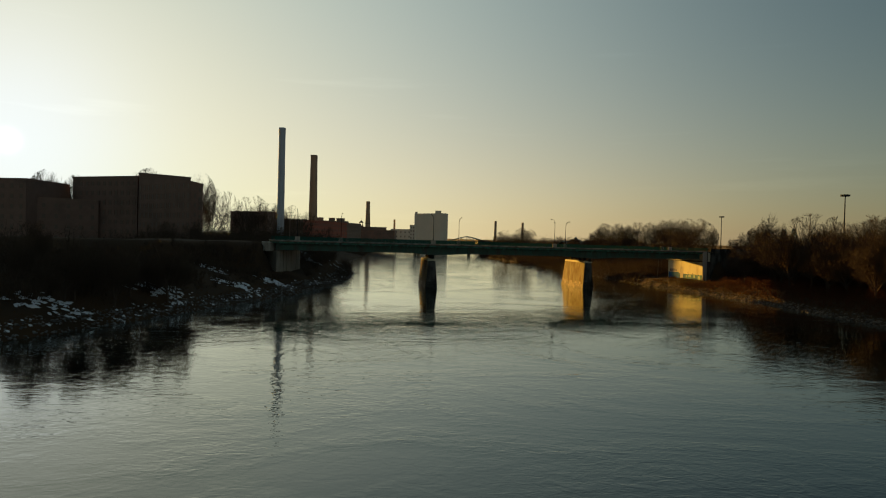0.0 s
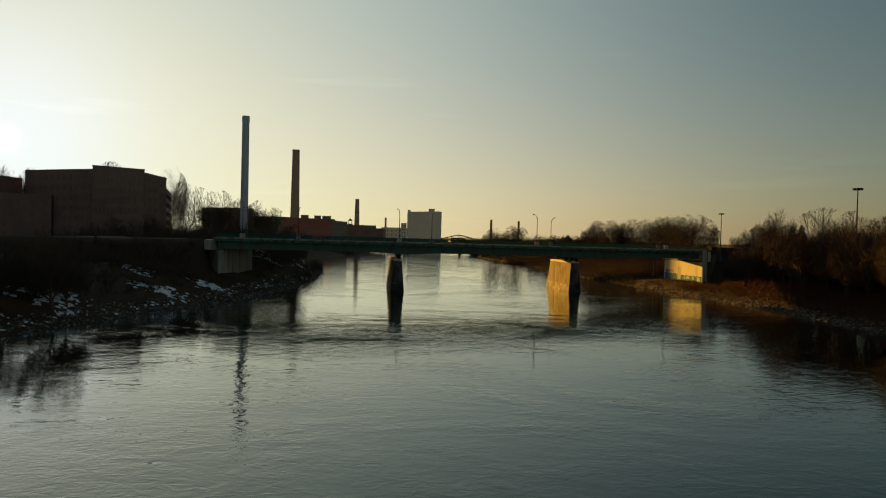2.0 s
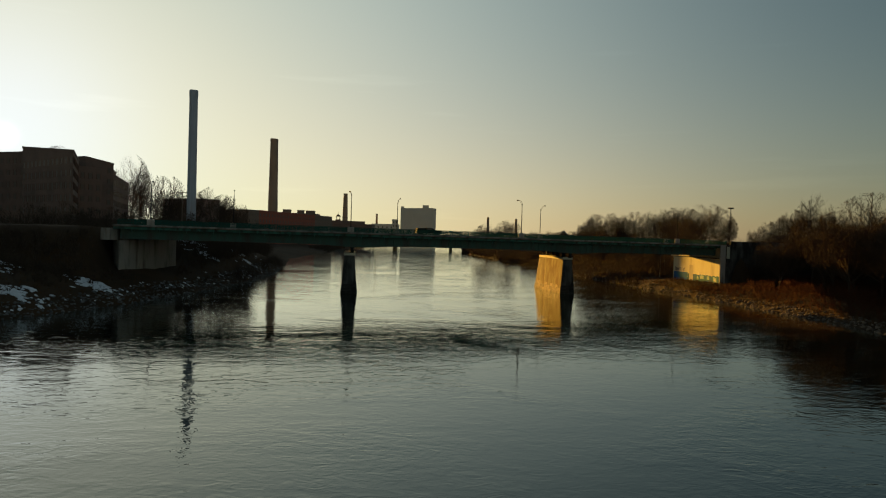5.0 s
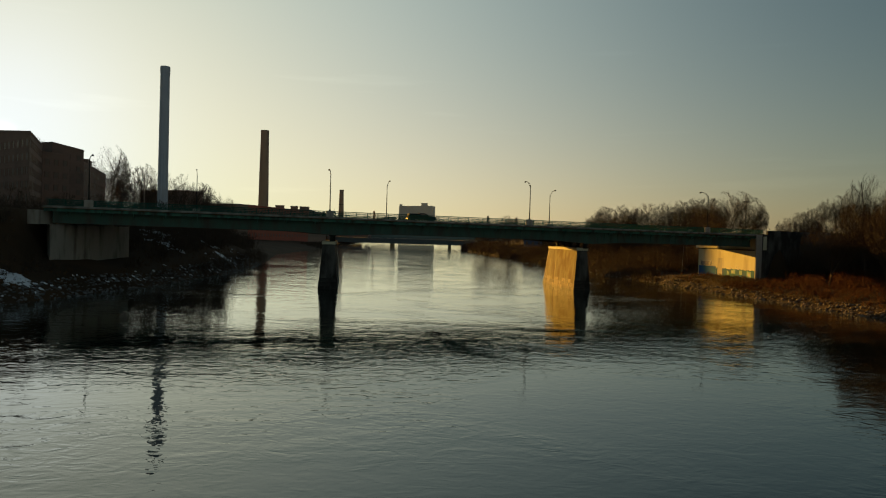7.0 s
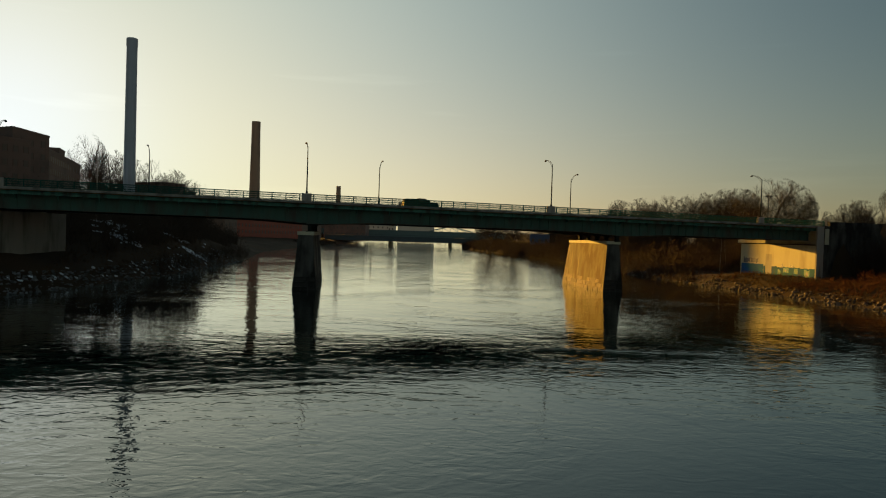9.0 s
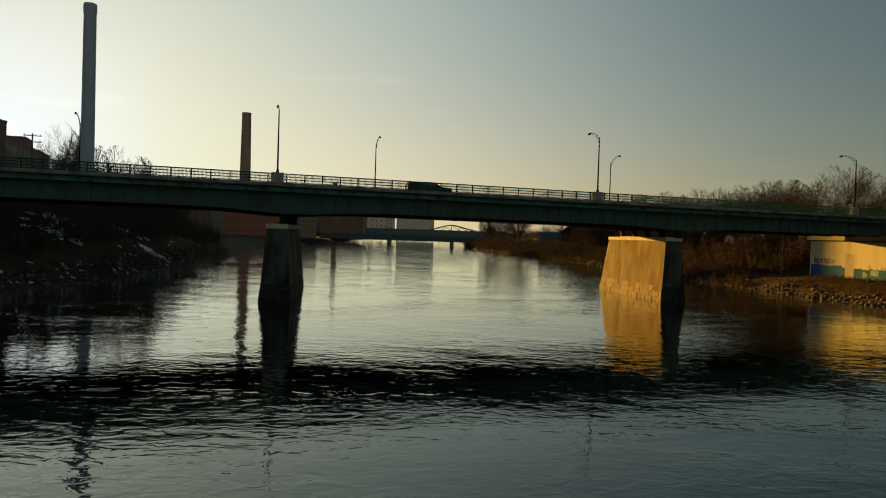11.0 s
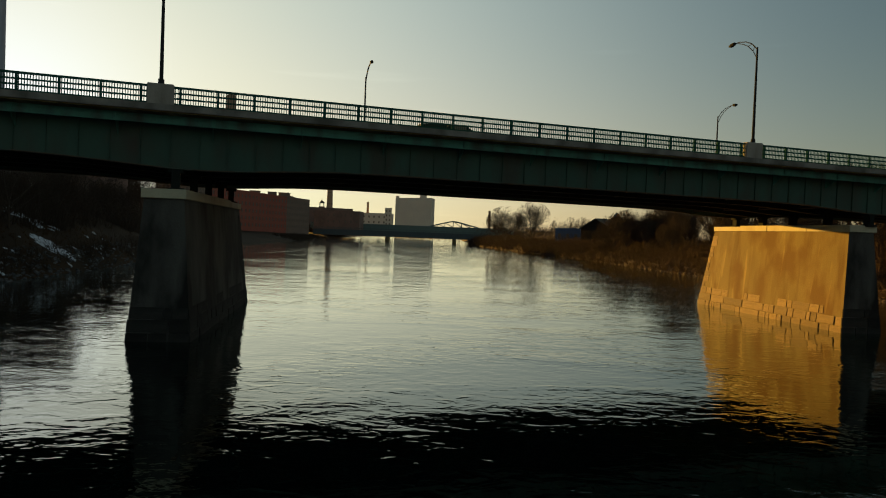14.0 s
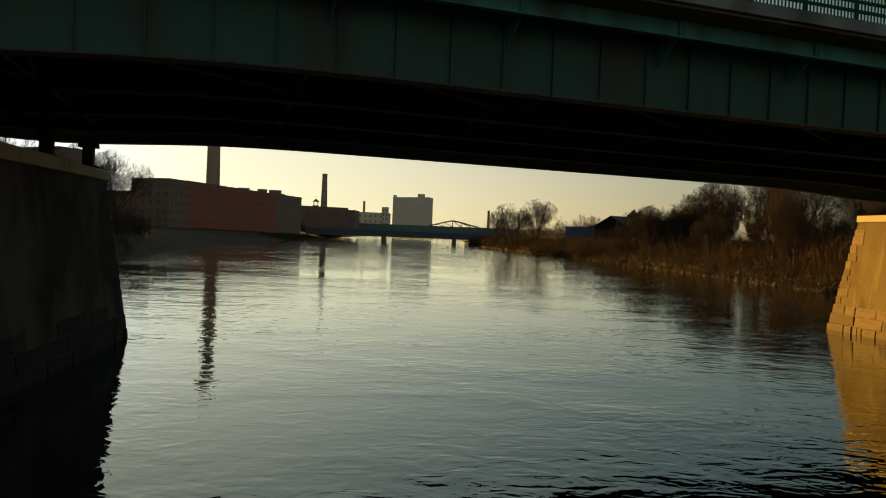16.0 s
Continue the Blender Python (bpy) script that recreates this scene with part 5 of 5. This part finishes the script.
pine(121, 236, 20.0)
pine(128, 243, 20.5)

# ---- brush, stones and snow ----


def brush(name, label, spots, stems, tall, material, seed, width=0.045):
    """A thicket as one mesh: leaning stems with side twigs, at the spots (x, y, size)."""
    rng = np.random.default_rng(seed)
    vs, fs = [], []
    for x, y, size in spots:
        z = ground_z(x, y) - 0.1
        h = tall * size
        k = stems
        a = rng.uniform(0, 6.283, k)
        lean = rng.uniform(0.05, 0.75, k)
        ln = h * rng.uniform(0.5, 1.05, k)
        bx, by = x + rng.normal(0, 0.35, k) * h * 0.3, y + rng.normal(0, 0.35, k) * h * 0.3
        dx, dy, dz = np.cos(a) * np.sin(lean), np.sin(a) * np.sin(lean), np.cos(lean)
        for i in range(k):
            b = len(vs)
            w = width * rng.uniform(0.6, 1.2)
            p = np.array((bx[i], by[i], z))
            tip = p + ln[i] * np.array((dx[i], dy[i], dz[i]))
            vs += [p + (w, 0, 0), p + (-0.5 * w, 0.87 * w, 0), p + (-0.5 * w, -0.87 * w, 0), tip]
            fs += [(b, b + 1, b + 3), (b + 1, b + 2, b + 3), (b + 2, b, b + 3)]
            for _ in range(5):
                f = rng.uniform(0.25, 0.95)
                q = p + (tip - p) * f
                d = rng.normal(0, 1, 3) * (0.5, 0.5, 0.35) + (0, 0, 0.45)
                d *= ln[i] * 0.38 / np.linalg.norm(d)
                s = rng.normal(0, 1, 3)
                s *= w * 0.55 / np.linalg.norm(s)
                b = len(vs)
                vs += [q - s, q + s, q + d]
                fs.append((b, b + 1, b + 2))
    return tagged(new(name, raw(name, [tuple(v) for v in vs], fs, material)), label, "brush", kind="stuff")


rb = random.Random(9)


def spots(count, y0, y1, d0, d1, side, s0=0.6, s1=1.3, keep_off=True):
    out = []
    table = RIGHT_BANK if side > 0 else LEFT_BANK
    while len(out) < count:
        y, d = rb.uniform(y0, y1), d0 + (d1 - d0) * rb.random() ** 1.2
        x = lerp_table(y, table) + side * d
        p = BI @ Vector((x, y, 0))
        if keep_off and -2.5 < p.y < WIDE + 2.5 and (p.x > 91 or p.x < -33 or d < 3):
            continue
        out.append((x, y, rb.uniform(s0, s1)))
    return out


brush("undergrowth", "brown leafless thicket along the upper bank", spots(1100, 245, 370, 3, 16, 1, 0.25, 0.7) + spots(800, 245, 370, 14, 42, 1, 0.6, 1.5) + spots(500, 370, 440, 1, 22, 1, 0.5, 1.1) + spots(600, 232, 430, 0.5, 4, 1, 0.2, 0.5) + spots(260, 234, 440, -0.4, 0.8, 1, 0.2, 0.45) + [(rb.uniform(68, 77), rb.uniform(404, 428), rb.uniform(0.9, 1.5)) for _ in range(70)] + spots(2000, 380, 640, -0.3, 30, 1, 0.6, 1.5), 9, 3.4, BRUSH, 1)
brush("undergrowth", "reddish dry brush below the road bank", spots(520, 140, 205, 11, 32, 1), 10, 2.6, RED_BRUSH, 2)
brush("undergrowth", "low reddish-brown scrub above the stones", spots(1500, 110, 212, 3.0, 16, 1, 0.5, 1.3) + spots(260, 224, 300, 3, 26, 1, 0.6, 1.2), 7, 1.15, RED_BRUSH, 22, 0.035)
brush("undergrowth", "tall thin saplings in the upper thicket", spots(320, 246, 372, 10, 42, 1, 0.55, 1.05) + spots(160, 372, 432, 3, 24, 1, 0.5, 0.8), 7, 7.5, BRUSH, 23, 0.05)
brush("undergrowth", "dark leafless thicket under the trees", spots(1300, 100, 200, 22, 75, 1, 0.8, 1.6) + spots(500, 222, 300, 20, 80, 1, 0.9, 1.6), 9, 4.2, BRUSH, 3)
brush("undergrowth", "dark leafless thicket on the shaded bank", spots(700, 70, 130, 9, 70, -1, 0.6, 1.3) + spots(800, 120, 200, 7, 60, -1, 0.12, 0.4) + spots(1500, 205, 345, 8, 75, -1, 0.8, 1.7), 9, 4.2, TWIG, 4, 0.06)
brush("undergrowth", "tall leafless thicket on the shaded hillside", [q for q in spots(260, 262, 350, 12, 80, -1, 0.4, 0.7) if q[0] < 10 - 0.445 * (q[1] - 178)] + spots(60, 100, 150, 40, 80, -1, 0.5, 0.9), 12, 9.0, TWIG, 14, 0.1)
def beside(s0, s1, n0, n1, count, lo, hi):
    out = []
    for _ in range(count):
        q = B @ Vector((rb.uniform(s0, s1), rb.uniform(n0, n1), 0))
        out.append((q.x, q.y, rb.uniform(lo, hi)))
    return out


brush("undergrowth", "dark tangled thicket against the wing wall", beside(96, 124, -14, -1.5, 260, 0.7, 1.5) + beside(-75, -46, -16, -1.5, 200, 0.15, 0.4), 12, 6.5, TWIG, 21, 0.07)
brush("undergrowth", "saplings at the water's edge", spots(120, 200, 300, 0.5, 4, -1, 0.6, 1.2) + spots(60, 240, 400, 0.3, 2.5, 1, 0.6, 1.1), 6, 4.0, TWIG, 5, 0.035)
brush("undergrowth", "leafless thicket below the mills", spots(500, 490, 640, -0.6, 12, -1, 0.25, 0.5), 9, 4.0, TWIG, 6, 0.06)
brush("far_woods", "far line of leafless woods", [(rb.uniform(-500, 600), rb.uniform(1150, 1700), rb.uniform(0.7, 1.4)) for _ in range(500)] + spots(350, 640, 1000, 8, 160, 1, 0.8, 1.5) + spots(250, 640, 1000, 20, 160, -1, 0.8, 1.3), 9, 9.0, TWIG, 7, 0.14)
brush("undergrowth", "tall dark thicket behind the bridge", [s for s in spots(260, 226, 290, 11, 40, 1, 0.5, 0.95) if (BI @ Vector((s[0], s[1], 0))).y > WIDE + 3], 11, 8.0, BRUSH, 31, 0.06)
brush("dry_grass", "tufts of dead grass on the bank", spots(4600, 105, 232, 1.6, 17, 1, 0.5, 1.2) + spots(2200, 80, 260, 3, 20, -1, 0.5, 1.0), 5, 0.75, DRY_GRASS, 8, 0.03)


def stone_meshes():
    out = []
    for k in range(7):
        r = random.Random(200 + k)
        bm = bmesh.new()
        bmesh.ops.create_icosphere(bm, subdivisions=1, radius=0.5)
        for v in bm.verts:
            v.co *= r.uniform(0.72, 1.12)
            v.co.x *= 1.25
            v.co.z *= 0.68
        me = bpy.data.meshes.new("stone")
        bm.to_mesh(me)
        bm.free()
        me.materials.append(STONE)
        out.append(me)
    return out


STONES = stone_meshes()


def scatter_stones():
    frosted = []
    for me in STONES:
        me = me.copy()
        me.materials[0] = FROSTED_STONE
        frosted.append(me)
    singles, rest = [], []
    for side, y0, y1, count in ((1, 100, 330, 2300), (-1, 75, 270, 2600)):
        table = RIGHT_BANK if side > 0 else LEFT_BANK
        for k in range(count):
            y, d = rb.uniform(y0, y1), rb.uniform(-0.4, 3.0 if side > 0 else 4.5)
            x = lerp_table(y, table) + side * d
            if side > 0 and y > 232 and k % 3:
                continue
            size = rb.triangular(0.2, 0.9, 0.32) if side > 0 else rb.uniform(0.18, 0.6)
            row = (x, y, ground_z(x, y) + 0.08 * size, size, rb.uniform(0, 6.28), rb.randrange(7))
            near = 150 < y < 225
            (singles if near and len(singles) < 290 and k % 2 == 0 else rest).append((*row, side))
    for x, y, z, size, a, k, side in singles:
        part("stone", (STONES if side > 0 else frosted)[k], None, GROUND, "", Matrix.LocRotScale((x, y, z), Euler((0.2 * a - 0.6, 0.3, a)), (size, size, size)))
    for want, material, label in ((1, STONE, "rough grey-brown stones along the waterline"), (-1, FROSTED_STONE, "frosted grey stones along the shaded waterline")):
        vs, fs = [], []
        for x, y, z, size, a, k, side in rest:
            if side != want:
                continue
            m = Matrix.LocRotScale((x, y, z), Euler((0.2 * a - 0.6, 0.3, a)), (size, size, size))
            b = len(vs)
            vs += [tuple(m @ v.co) for v in STONES[k].vertices]
            fs += [tuple(b + i for i in f.vertices) for f in STONES[k].polygons]
        tagged(new("bank_stones", raw("bank_stones", vs, fs, material)), label, "stones", kind="stuff")


scatter_stones()


def snow_patches():
    """Old snow as many small ragged scraps, gathered in drifts between the stones and twigs."""
    vs, fs = [], []
    r = random.Random(31)
    rows = []
    # scraps along the waterline rocks
    for _ in range(170):
        y = r.uniform(78, 262)
        rows.append((lerp_table(y, LEFT_BANK) - r.triangular(0.6, 7.0, 2.2), y, r.uniform(0.1, 0.32)))
    # drifts on the shelf below the bridge and on the slopes
    for cx, cy, spread, count in ((-41.5, 247, 1.6, 34), (-34, 240, 1.3, 22), (-63, 248, 4.0, 36), (-53, 250, 2.5, 28), (-41, 222, 2.0, 36), (-47, 229, 2.0, 36), (-56, 100, 3.0, 60), (-50, 125, 3.0, 60), (-43, 148, 2.2, 70), (-38, 163, 1.6, 60), (-52, 160, 2.2, 36)):
        for _ in range(count):
            rows.append((cx + r.gauss(0, spread), cy + r.gauss(0, spread * 0.7), r.uniform(0.15, 0.6) * (1.4 if spread < 2 else 1.0)))
    for k, (x, y, size) in enumerate(rows):
        p = BI @ Vector((x, y, 0))
        if -3 < p.y < WIDE + 3 and p.x < -34 or x > lerp_table(y, LEFT_BANK) - 0.4:
            continue
        b = len(vs)
        vs.append((x, y, ground_z(x, y) + 0.14))
        n = 9
        turn, long = r.uniform(0, 6.3), r.uniform(1.0, 2.2)
        for ring, f in ((0, 0.6), (1, 1.0)):
            for i in range(n):
                t = 2 * math.pi * i / n
                w = size * f * (1 + r.uniform(-0.45, 0.45))
                px = x + w * (long * math.cos(t) * math.cos(turn) - math.sin(t) * math.sin(turn))
                py = y + w * (long * math.cos(t) * math.sin(turn) + math.sin(t) * math.cos(turn))
                vs.append((px, py, ground_z(px, py) + (0.10 if ring == 0 else -0.04)))
        for i in range(n):
            j = (i + 1) % n
            fs += [(b, b + 1 + i, b + 1 + j), (b + 1 + i, b + 1 + n + i, b + 1 + n + j, b + 1 + j)]
    tagged(new("snow", raw("snow", vs, fs, SNOW)), "scraps of old snow on the shaded bank", "snow", kind="stuff")


snow_patches()
